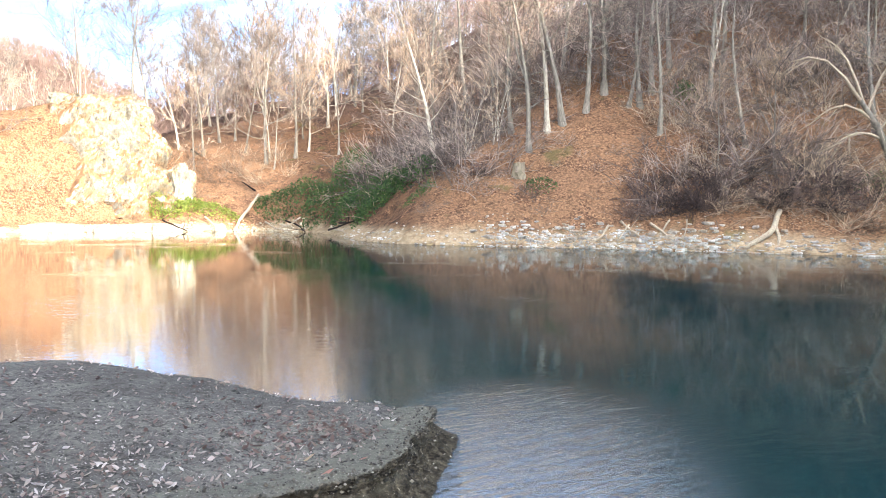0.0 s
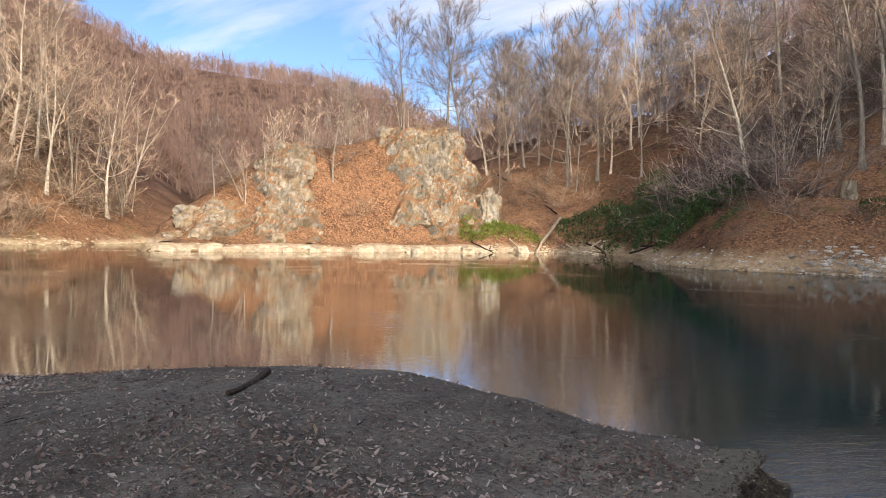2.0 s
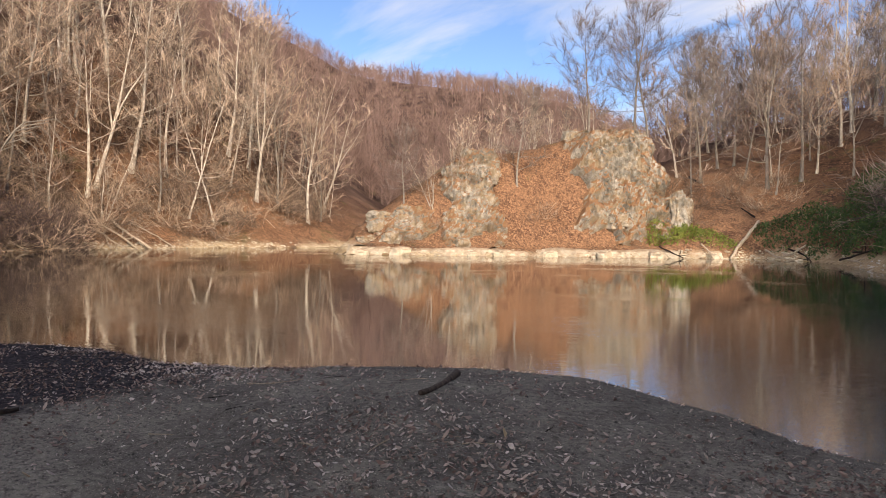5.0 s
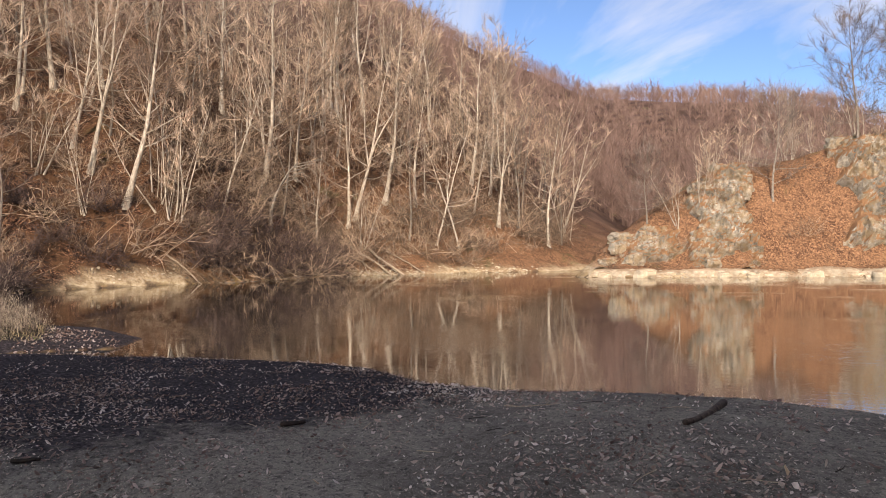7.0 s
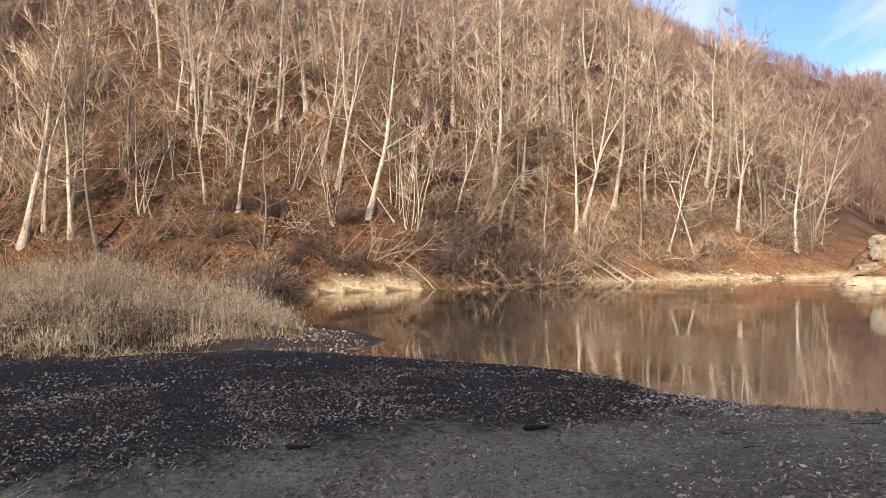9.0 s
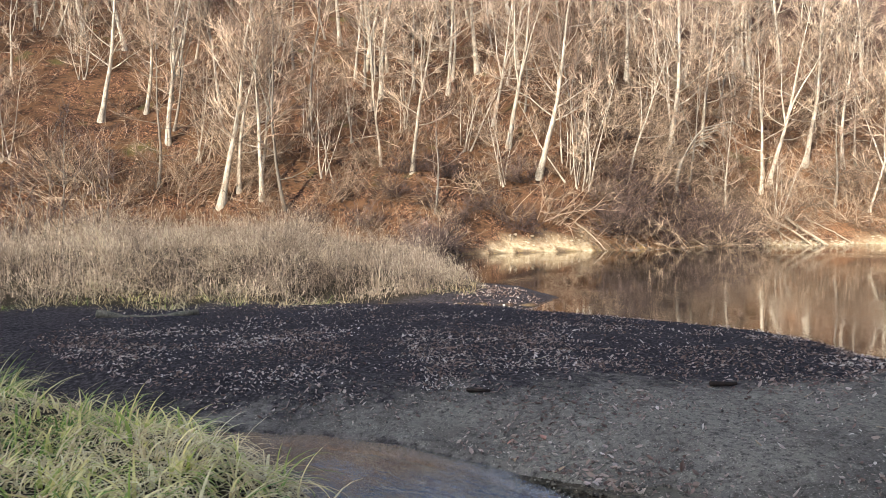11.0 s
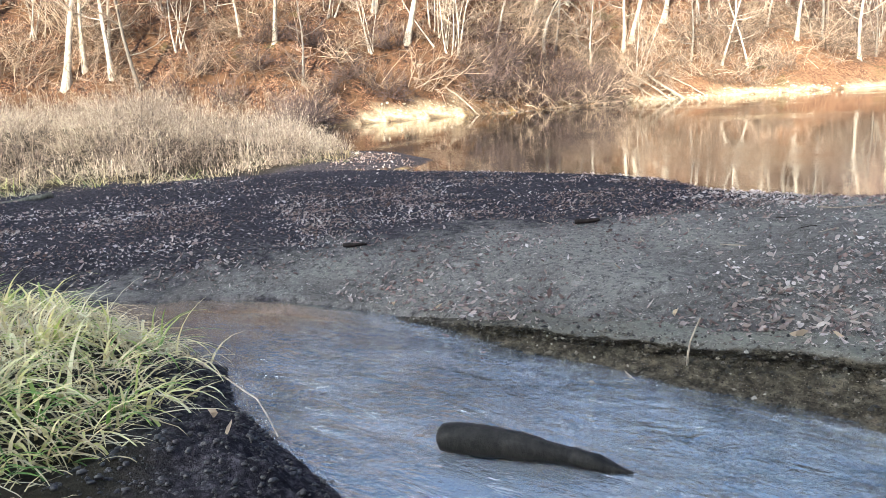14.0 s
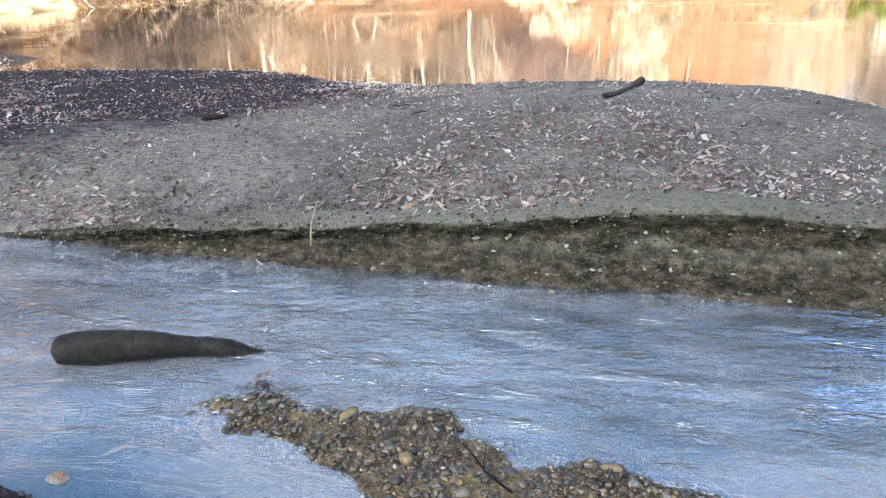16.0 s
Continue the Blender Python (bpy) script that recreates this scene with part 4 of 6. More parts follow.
# trees whose place can be told, as (kind, x, y, scale, yaw, tilt)
for k, x, y, s, yaw, tilt in [
    (tall[0], -66.0, 37.1, 0.95, 75, (0, 6)), (tall[1], -66.6, 38.1, 1.0, 85, (0, 4)), (tall[2], -66.7, 41.7, 1.05, 80, (0, 4)), (tall[3], -66.1, 45.2, 0.95, 80, (0, 4)), (tall[4], -60.6, 51.7, 0.9, 70, (0, 3)), (tall[1], -68.0, 68.7, 0.8, 75, (0, 8)),
    (tall[2], -55.6, 13.7, 0.95, 80, (0, 7)), (multi[0], -56.0, 16.2, 1.1, 0, (0, 2)), (multi[1], -55.7, 17.4, 1.05, 60, (0, 3)), (tall[4], -58.4, 12.1, 0.9, 80, (0, 9)), (tall[0], -68.4, 8.8, 1.0, 85, (0, 9)), (tall[3], -55.4, -7.7, 0.85, 80, (0, 6)), (tall[0], -54.6, -6.1, 0.9, 90, (0, 3)),
    (tall[4], -76.5, -0.7, 1.0, 15, (0, 0)), (tall[1], -71.6, 1.6, 1.0, 130, (0, 1)), (tall[2], -71.0, 2.4, 0.95, 215, (0, 0)), (mids[1], -70.8, 0.6, 1.0, 15, (0, 2)), (tall[3], -65.5, 2.8, 1.05, 80, (0, 6)), (tall[0], -82.0, 42.9, 1.15, 15, (0, 0)), (tall[3], -81.4, 43.8, 1.1, 75, (0, 2)), (tall[2], -82.4, 44.8, 1.15, 115, (0, 0)),
    (tall[4], -80.1, 66.9, 1.05, 70, (0, 5)), (tall[1], -98.0, 43.5, 1.25, 0, (0, 0)), (tall[2], -69.2, 55.0, 0.9, 80, (0, 3)), (tall[1], -60.8, -13.6, 0.95, 190, (0, 0)), (tall[2], -62.4, -19.0, 0.9, 80, (0, 2)), (tall[3], -64.0, -16.0, 0.9, 280, (0, -3)),
    (wide[0], -33.2, 56.5, 0.75, 0, (0, 0)), (wide[1], -29.2, 61.9, 0.9, 90, (0, 0)), (wide[2], -26.9, 66.3, 1.02, 200, (0, 0)), (wide[0], -25.8, 67.2, 0.98, 140, (0, 3)), (wide[1], -40.7, 50.6, 0.52, 45, (0, 0)), (multi[0], -36.5, 52.4, 0.72, 60, (0, 0)),
    (cove[2], -25.2, 86.5, 1.0, 0, (0, -7)), (mids[2], -21.3, 82.3, 0.95, 90, (0, -5)), (cove[0], -18.2, 79, 1.15, 190, (0, 2)), (cove[1], -15.8, 82, 1.2, 290, (0, 0)), (mids[4], -17.2, 77.9, 0.7, 250, (0, -3)), (russet[0], -20.5, 88, 1.2, 60, (0, 0)), (russet[1], -13.5, 90, 1.2, 10, (0, 0)),
    (tall[4], -12.9, 93.0, 1.0, 190, (0, 4)), (mids[2], -17.2, 104, 1.0, 290, (0, 0)),
    (tall[2], -0.6, 56.5, 0.8, 0, (0, -17)), (hill[0], 5.9, 53.3, 1.0, 30, (0, -3)), (tall[0], 7.4, 55.2, 1.05, 70, (0, 1)), (hill[1], 10.4, 57.1, 1.0, 120, (0, 3)), (hill[2], 12.1, 58.7, 1.0, 190, (0, 1)), (hill[0], 15.7, 58.6, 1.1, 240, (0, 0)),
    (hill[1], 14.5, 57.0, 0.95, 300, (0, 0)), (hill[2], 4.8, 55.3, 0.8, 10, (0, -5)), (multi[1], 3.6, 54.0, 0.7, 0, (0, 0)), (multi[2], 1.4, 55.5, 0.8, 50, (0, 0)), (mids[0], 16.9, 47.6, 0.62, 90, (0, -8)), (mids[2], 20.3, 47.0, 0.6, 20, (0, -14)),
    (sapling, -25.3, -9.5, 1.0, 0, (0, 0)), (sapling, -26.5, -11.4, 0.85, 90, (0, 4)), (sapling, -24.6, -10.6, 0.8, 200, (0, -4)), (sapling, -27.6, -8.6, 0.9, 300, (3, 0)),
]:
    plant(k, x, y, s, yaw, tilt)


def scatter(n, x0, x1, y0, y1, keep, gap, taken):
    out, tries = [], 0
    while len(out) < n and tries < n * 60:
        tries += 1
        x, y = rng.uniform(x0, x1), rng.uniform(y0, y1)
        if keep(x, y) and all((x - a) ** 2 + (y - b) ** 2 > gap * gap for a, b in taken):
            taken.append((x, y))
            out.append((x, y))
    return out


def basin_out(x, y):
    return float(signed(np.array([x]), np.array([y]), BASIN)[0])


def bearing(x, y):
    return math.degrees(math.atan2(-x, y))


taken = []
# left slope, from the water's edge up
for x, y in scatter(215, -100, -50, -48, 72, lambda x, y: 3 < basin_out(x, y) < 44 and bearing(x, y) > 44, 2.3, taken):
    k = [tall, multi, mids, mids, mids][rng.randint(5)]
    plant(k[rng.randint(len(k))], x, y, rng.uniform(0.6, 1.15), rng.uniform(0, 360), rng.normal(0, 4, 2))
# right slope
for x, y in scatter(75, -4, 48, 48, 96, lambda x, y: 9 < basin_out(x, y) < 46 and bearing(x, y) < 4, 2.6, taken):
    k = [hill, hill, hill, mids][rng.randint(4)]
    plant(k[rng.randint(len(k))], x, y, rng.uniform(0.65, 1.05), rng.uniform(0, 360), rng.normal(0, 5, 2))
# slope at the head of the cove and behind the knoll
for x, y in scatter(40, -40, 0, 72, 125, lambda x, y: 9 < basin_out(x, y) and 0 < bearing(x, y) < 20, 2.8, taken):
    k = [mids, cove, russet, cove][rng.randint(4)]
    plant(k[rng.randint(len(k))], x, y, rng.uniform(0.7, 1.05), rng.uniform(0, 360), rng.normal(0, 4, 2))
for x, y in scatter(14, -48, -28, 46, 72, lambda x, y: 4 < basin_out(x, y) and bearing(x, y) > 23, 2.4, taken):
    plant(multi[rng.randint(3)], x, y, rng.uniform(0.35, 0.7), rng.uniform(0, 360), rng.normal(0, 5, 2))


def far_wood(name, pts, seed, hmin, hmax, strands, width, label):
    """Many small bare trees in one object: a stem and a brush of thin strands each."""
    r = np.random.RandomState(seed)
    x, y = np.array(pts).T
    z = height(x, y)
    n = len(x)
    H = r.uniform(hmin, hmax, n)
    S = strands + 1
    # strands leave the stem and end on an uneven round crown
    t0 = np.concatenate([np.zeros((n, 1)), r.uniform(0.12, 0.62, (n, strands))], 1)
    a = r.uniform(0, 2 * np.pi, (n, S))
    v = r.uniform(-0.75, 1.0, (n, S))
    R = r.uniform(0.26, 0.40, (n, 1)) * H[:, None] * r.uniform(0.7, 1.12, (n, S))
    reach = np.sqrt(1 - v * v) * R * 1.15
    reach[:, 0] = 0.02 * H
    top = 0.57 * H[:, None] + v * R * 1.0
    top[:, 0] = 0.6 * H
    t0[:, 1:] = np.clip(top[:, 1:] / H[:, None] - r.uniform(0.16, 0.30, (n, strands)), 0.08, 0.8)
    base = np.stack([x[:, None] + 0 * t0, y[:, None] + 0 * t0, z[:, None] - 0.3 + t0 * H[:, None]], -1)
    tip = np.stack([x[:, None] + np.cos(a) * reach, y[:, None] + np.sin(a) * reach, z[:, None] + top], -1)
    wd = np.concatenate([np.full((n, 1), width), np.full((n, strands), width)], 1)
    # three-sided spikes
    ang = np.arange(3) * 2 * np.pi / 3
    ring = np.stack([np.cos(ang), np.sin(ang), 0 * ang], -1)
    low = base[:, :, None] + ring * wd[:, :, None, None]
    co = np.concatenate([low, tip[:, :, None]], 2).reshape(-1, 3)
    i = np.arange(n * S)[:, None] * 4
    faces = np.stack([np.concatenate([i, i + 1, i + 3], 1), np.concatenate([i + 1, i + 2, i + 3], 1), np.concatenate([i + 2, i, i + 3], 1)], 1).reshape(-1, 3)
    me = bpy.data.meshes.new(name)
    fill_mesh(me, co, faces, False)
    me.materials.append(TWIG_FAR)
    return tagged(new(name, me), label, "woodland", kind="stuff")


r2 = np.random.RandomState(21)
cx, cy = r2.uniform(-330, 130, 60000), r2.uniform(-120, 360, 60000)
cb, cd = signed(cx, cy, BASIN), np.hypot(cx, cy)
caz = np.degrees(np.arctan2(-cx, cy))
near_ok = (cb > 30) & (cd < 175) & (cb > 36) & (caz > -36) & (caz < 116)
behind = (cd > 95) & (caz > 18) & (caz < 46) & (cb > 30)
mid_pts = np.stack([cx, cy], 1)[near_ok | (behind & (cd < 175))][:3800]
far_pts = np.stack([cx, cy], 1)[(cd >= 165) & (cd < 290) & (caz > 0) & (caz < 100)][:9500]
far_wood("hillside_wood", mid_pts, 31, 7, 13, 24, 0.042, "bare brown trees covering the upper slopes")
far_wood("distant_wood", far_pts, 32, 5.0, 8.5, 11, 0.07, "bare brown woodland on the far ridge")

# ---- shrubs and brambles ----


def brush_mesh(seed, H, stems, r, droop=0.0):
    g = np.random.RandomState(seed)
    runs = []
    for k in range(stems):
        a = g.uniform(0, 2 * np.pi)
        e = g.uniform(0.15, 1.25)
        p = np.array([*(g.normal(0, 0.22 * H, 2)), -0.15])
        line = curve(g, p, (math.cos(a) * math.cos(e), math.sin(a) * math.cos(e), math.sin(e)), H * g.uniform(0.5, 1.15), 5, 0.16, -droop)
        runs.append((line, r * np.array([1, 0.8, 0.6, 0.45, 0.25]), 3))
        for q in range(9):
            p2, w2 = along(line, 0.25 + 0.74 * g.rand())
            runs.append((np.array([p2, p2 + unit(w2 + g.normal(0, 0.6, 3)) * H * g.uniform(0.12, 0.38)]), np.array([0.7 * r]), 1))
    return tube_mesh("brushwood", runs)


SHRUBS = "bare shrubs along the water's edge"
shrubs = []
for i in range(4):
    ob = thing("bare_shrub", Matrix(), "tangled bare brown shrub on the bank", "shrub", SHRUBS)
    part("brushwood", brush_mesh(500 + i, 2.5, 42, 0.014, (0.0, 0.12, 0.04, 0.16)[i]), BRUSH, ob)
    shrubs.append(ob)
for x, y in scatter(130, -86, -46, -40, 66, lambda x, y: 0.7 < basin_out(x, y) < 9 and bearing(x, y) > 45 and (61 < bearing(x, y) < 73 or rng.rand() < 0.33), 1.2, []):
    plant(shrubs[rng.randint(4)], x, y, rng.uniform(0.7, 2.1), rng.uniform(0, 360), rng.normal(0, 8, 2))


def joined(name, meshes, spots, seed, mat, label, category):
    """Many turned and scaled copies of a few meshes in one object."""
    g = np.random.RandomState(seed)
    data = []
    for me in meshes:
        me.calc_loop_triangles()
        co, tri = np.empty(len(me.vertices) * 3, np.float32), np.empty(len(me.loop_triangles) * 3, np.int32)
        me.vertices.foreach_get("co", co)
        me.loop_triangles.foreach_get("vertices", tri)
        data.append((co.reshape(-1, 3), tri.reshape(-1, 3)))
    cos, tris, base = [], [], 0
    for x, y, s in spots:
        co, tri = data[g.randint(len(data))]
        m = np.array((pose(x, y, float(height(x, y)[0]), g.normal(0, 8), g.normal(0, 8), g.uniform(0, 360)) @ Matrix.Scale(s, 4)).to_4x4())
        cos.append(co @ m[:3, :3].T + m[:3, 3])
        tris.append(tri + base)
        base += len(co)
    me = bpy.data.meshes.new(name)
    fill_mesh(me, np.concatenate(cos), np.concatenate(tris))
    me.materials.append(mat)
    return tagged(new(name, me), label, category, kind="stuff")


brush = [brush_mesh(520 + i, 2.5, 26, 0.016, (0.02, 0.10, 0.06)[i]) for i in range(3)]
joined("slope_brush", brush, [(x, y, rng.uniform(0.8, 2.2)) for x, y in scatter(210, -88, -46, -40, 66, lambda x, y: 7 < basin_out(x, y) < 34 and bearing(x, y) > 45 and (bearing(x, y) < 73 or rng.rand() < 0.3), 1.5, [])], 521, BRUSH, "pale leafless undergrowth all over the slope", "undergrowth")
joined("hill_brush", brush, [(x, y, rng.uniform(0.9, 2.4)) for x, y in scatter(190, -6, 42, 46, 92, lambda x, y: 4 < basin_out(x, y) < 42 and -29 < bearing(x, y) < 5 and not (basin_out(x, y) < 15 and -16.5 < bearing(x, y) < -4), 1.6, [])], 522, TWIG_SHADED, "dark leafless undergrowth on the shaded hill", "undergrowth")
joined("hill_scrub", brush, [(x, y, rng.uniform(0.2, 0.6)) for x, y in scatter(90, -4, 26, 45, 66, lambda x, y: 2.2 < basin_out(x, y) < 16 and -20 < bearing(x, y) < 2, 0.8, [])], 524, TWIG_SHADED, "low dark scrub and fallen twigs on the leafy hill", "undergrowth")
joined("knoll_brush", [brush[0]], [(x, y, rng.uniform(0.18, 0.5)) for x, y in scatter(55, -44, -20, 43, 70, lambda x, y: 1.4 < basin_out(x, y) < 12 and bearing(x, y) > 19, 0.8, [])], 523, BRUSH, "thin dry scrub growing from the rock and leaves", "undergrowth")
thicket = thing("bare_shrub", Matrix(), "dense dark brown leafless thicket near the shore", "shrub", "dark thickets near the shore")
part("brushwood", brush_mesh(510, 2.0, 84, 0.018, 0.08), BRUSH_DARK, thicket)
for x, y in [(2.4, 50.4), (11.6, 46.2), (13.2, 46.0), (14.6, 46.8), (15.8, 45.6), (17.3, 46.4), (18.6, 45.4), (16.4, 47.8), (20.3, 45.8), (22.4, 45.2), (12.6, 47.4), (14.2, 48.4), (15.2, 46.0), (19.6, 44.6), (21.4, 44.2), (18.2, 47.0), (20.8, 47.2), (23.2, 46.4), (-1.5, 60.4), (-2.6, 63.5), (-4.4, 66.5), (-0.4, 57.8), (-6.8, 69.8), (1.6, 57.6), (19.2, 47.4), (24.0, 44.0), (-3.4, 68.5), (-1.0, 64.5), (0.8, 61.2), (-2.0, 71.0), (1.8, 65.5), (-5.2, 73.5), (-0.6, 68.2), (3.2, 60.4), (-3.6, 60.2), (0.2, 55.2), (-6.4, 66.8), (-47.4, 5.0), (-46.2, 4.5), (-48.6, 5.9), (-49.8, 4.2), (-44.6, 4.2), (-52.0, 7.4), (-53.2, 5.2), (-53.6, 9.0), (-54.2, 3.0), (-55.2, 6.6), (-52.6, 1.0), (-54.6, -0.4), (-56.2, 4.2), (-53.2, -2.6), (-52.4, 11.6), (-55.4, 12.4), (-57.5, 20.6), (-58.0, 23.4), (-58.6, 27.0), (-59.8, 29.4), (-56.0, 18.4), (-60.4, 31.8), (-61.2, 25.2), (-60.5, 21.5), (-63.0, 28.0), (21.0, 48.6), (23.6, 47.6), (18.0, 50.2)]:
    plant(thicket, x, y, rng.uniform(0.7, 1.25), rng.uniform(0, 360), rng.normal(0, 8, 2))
for k in range(26):
    t = (k + rng.rand()) / 26
    x, y = -52.9 - 3.2 * t - rng.uniform(0.2, 4.0), 18.0 + 12.0 * t
    plant(shrubs[1] if k % 3 == 0 else thicket, x, y, rng.uniform(1.0, 1.7), rng.uniform(0, 360), rng.normal(0, 8, 2))
for x, y in scatter(75, 5, 36, 38, 66, lambda x, y: 1.8 < basin_out(x, y) < 20 and bearing(x, y) < -15, 1.4, []):
    plant(shrubs[rng.randint(4)], x, y, rng.uniform(0.7, 1.5), rng.uniform(0, 360), rng.normal(0, 8, 2))
for x, y in scatter(30, -30, 4, 48, 84, lambda x, y: 3 < basin_out(x, y) < 16 and -6 < bearing(x, y) < 20, 1.6, []):
    plant(shrubs[rng.randint(4)], x, y, rng.uniform(0.5, 1.2), rng.uniform(0, 360), rng.normal(0, 8, 2))
for x, y in scatter(22, -44, -22, 45, 70, lambda x, y: 2.0 < basin_out(x, y) < 14 and bearing(x, y) > 21, 1.6, []):
    plant(shrubs[rng.randint(4)], x, y, rng.uniform(0.35, 0.75), rng.uniform(0, 360), rng.normal(0, 8, 2))


def bramble(x, y, sx, sy, h, n, seed, mat, label, yaw=0.0, leaf=0.13):
    """A mound of small leaves on arching stems."""
    g = np.random.RandomState(seed)
    a, r, t = g.uniform(0, 2 * np.pi, n), np.sqrt(g.rand(n)), g.rand(n) ** 0.45
    px, py = np.cos(a) * r * sx, np.sin(a) * r * sy
    c, s_ = math.cos(radians(yaw)), math.sin(radians(yaw))
    wx, wy = x + px * c - py * s_, y + px * s_ + py * c
    top = h * np.sqrt(np.maximum(1 - r * r, 0.02)) * (0.65 + 0.9 * (vnoise(wx, wy, 1.6, 3) + 0.35))
    z = height(wx, wy) + np.maximum(top, 0.1) * t
    z0 = float(height(x, y)[0])
    ob = thing("bramble_bush", pose(x, y, z0), label, "bush")
    part("foliage", leaf_cloud("foliage", np.stack([wx - x, wy - y, z - z0], 1), leaf, g), mat, ob)
    runs = []
    for k in range(18):
        i = g.randint(n)
        base = np.array([wx[i] - x, wy[i] - y, float(height(wx[i], wy[i])[0]) - z0 - 0.1])
        runs.append((curve(g, base, (*g.normal(0, 0.6, 2), 1), h * 1.1, 5, 0.2, -0.1), np.linspace(0.02, 0.006, 5), 3))
    tagged(part("brushwood", tube_mesh("brushwood", runs), BRUSH, ob), kind="stuff")
    return ob


bramble(-22.6, 64.2, 2.9, 1.1, 0.95, 1700, 1, LIT_GREEN, "leafy bush in sunlit green at the foot of the rock", 40)
bramble(-19.4, 66.0, 2.0, 0.9, 0.6, 600, 8, LIT_GREEN, "low green leafy bush at the water's edge", 20)
for k, (x, y, sx, sy, h, n) in enumerate([(-13.6, 69.4, 3.6, 2.0, 1.5, 1800), (-9.3, 67.5, 3.2, 2.6, 2.2, 2300), (-6.6, 63.0, 3.0, 2.4, 2.4, 2300), (-4.6, 58.2, 2.6, 2.3, 1.9, 2000), (-8.2, 72.0, 3.6, 2.0, 1.8, 1500), (-2.4, 56.2, 2.2, 2.0, 1.6, 1300), (-4.0, 62.4, 2.8, 2.4, 2.0, 1500)]):
    bramble(x, y, sx, sy, h, n, 20 + k, GREEN, "dense dark green bramble thicket on the shaded bank", 30 * k)
bramble(17.6, 56.8, 1.0, 0.9, 1.7, 700, 31, GREEN, "small evergreen shrub among fallen leaves", 0, 0.1)
bramble(6.2, 48.6, 1.0, 0.7, 0.5, 300, 33, GREEN, "low green tuft on the stony bank", 0, 0.08)
bramble(-1.6, 51.6, 1.1, 0.8, 0.7, 400, 34, GREEN, "low green tuft on the stony bank", 0, 0.08)
bramble(26.0, 44.8, 2.0, 1.0, 0.9, 700, 35, GREEN, "low dark green undergrowth on the bank", 0, 0.09)

# ---- rock on the knoll ----


def rock_mesh(name, sx, sy, sz, seed, jag=0.30, cuts=4):
    """A fractured block: a rounded lump pushed about at several scales."""
    bm = bmesh.new()
    bmesh.ops.create_icosphere(bm, subdivisions=cuts, radius=1.0)
    off = Vector((seed * 3.7, seed * 1.3, seed * 2.1))
    for v in bm.verts:
        p = v.co.copy()
        box = Vector([math.copysign(abs(c) ** 0.8, c) for c in p])
        d = noise.noise(p * 1.4 + off) * jag + (0.5 - abs(noise.noise(p * 2.6 + off))) * jag * 0.7 + noise.noise(p * 6.0 + off) * jag * 0.55 + noise.noise(p * 14.0 + off) * jag * 0.42
        near = noise.voronoi(p * 2.6 + off)[0]
        d += jag * (0.9 * min(0.28, near[1] - near[0]) - 0.16)
        ledges = 0.05 * jag * math.sin(p.z * 16 + 3 * noise.noise(p * 2 + off))
        v.co = Vector(((box.x * (1 + d + ledges)) * sx, (box.y * (1 + d + ledges)) * sy, (box.z * (1 + d * 0.6)) * sz))
    me = bpy.data.meshes.new(name)
    bm.to_mesh(me)
    bm.free()
    return me


def rock(name, x, y, z, sx, sy, sz, seed, mat, label, yaw=0.0, jag=0.30, cuts=4, group=""):
    me = rock_mesh(name, sx, sy, sz, seed, jag, cuts)
    me.materials.append(mat)
    ob = new(name, me)
    ob.matrix_basis = pose(x, y, z, 0, 0, yaw)
    return tagged(ob, label, "rock", group)


CRAGS = "rock faces of the knoll"
CRAG = "grey lichen-stained limestone crag with leaves on its ledges"


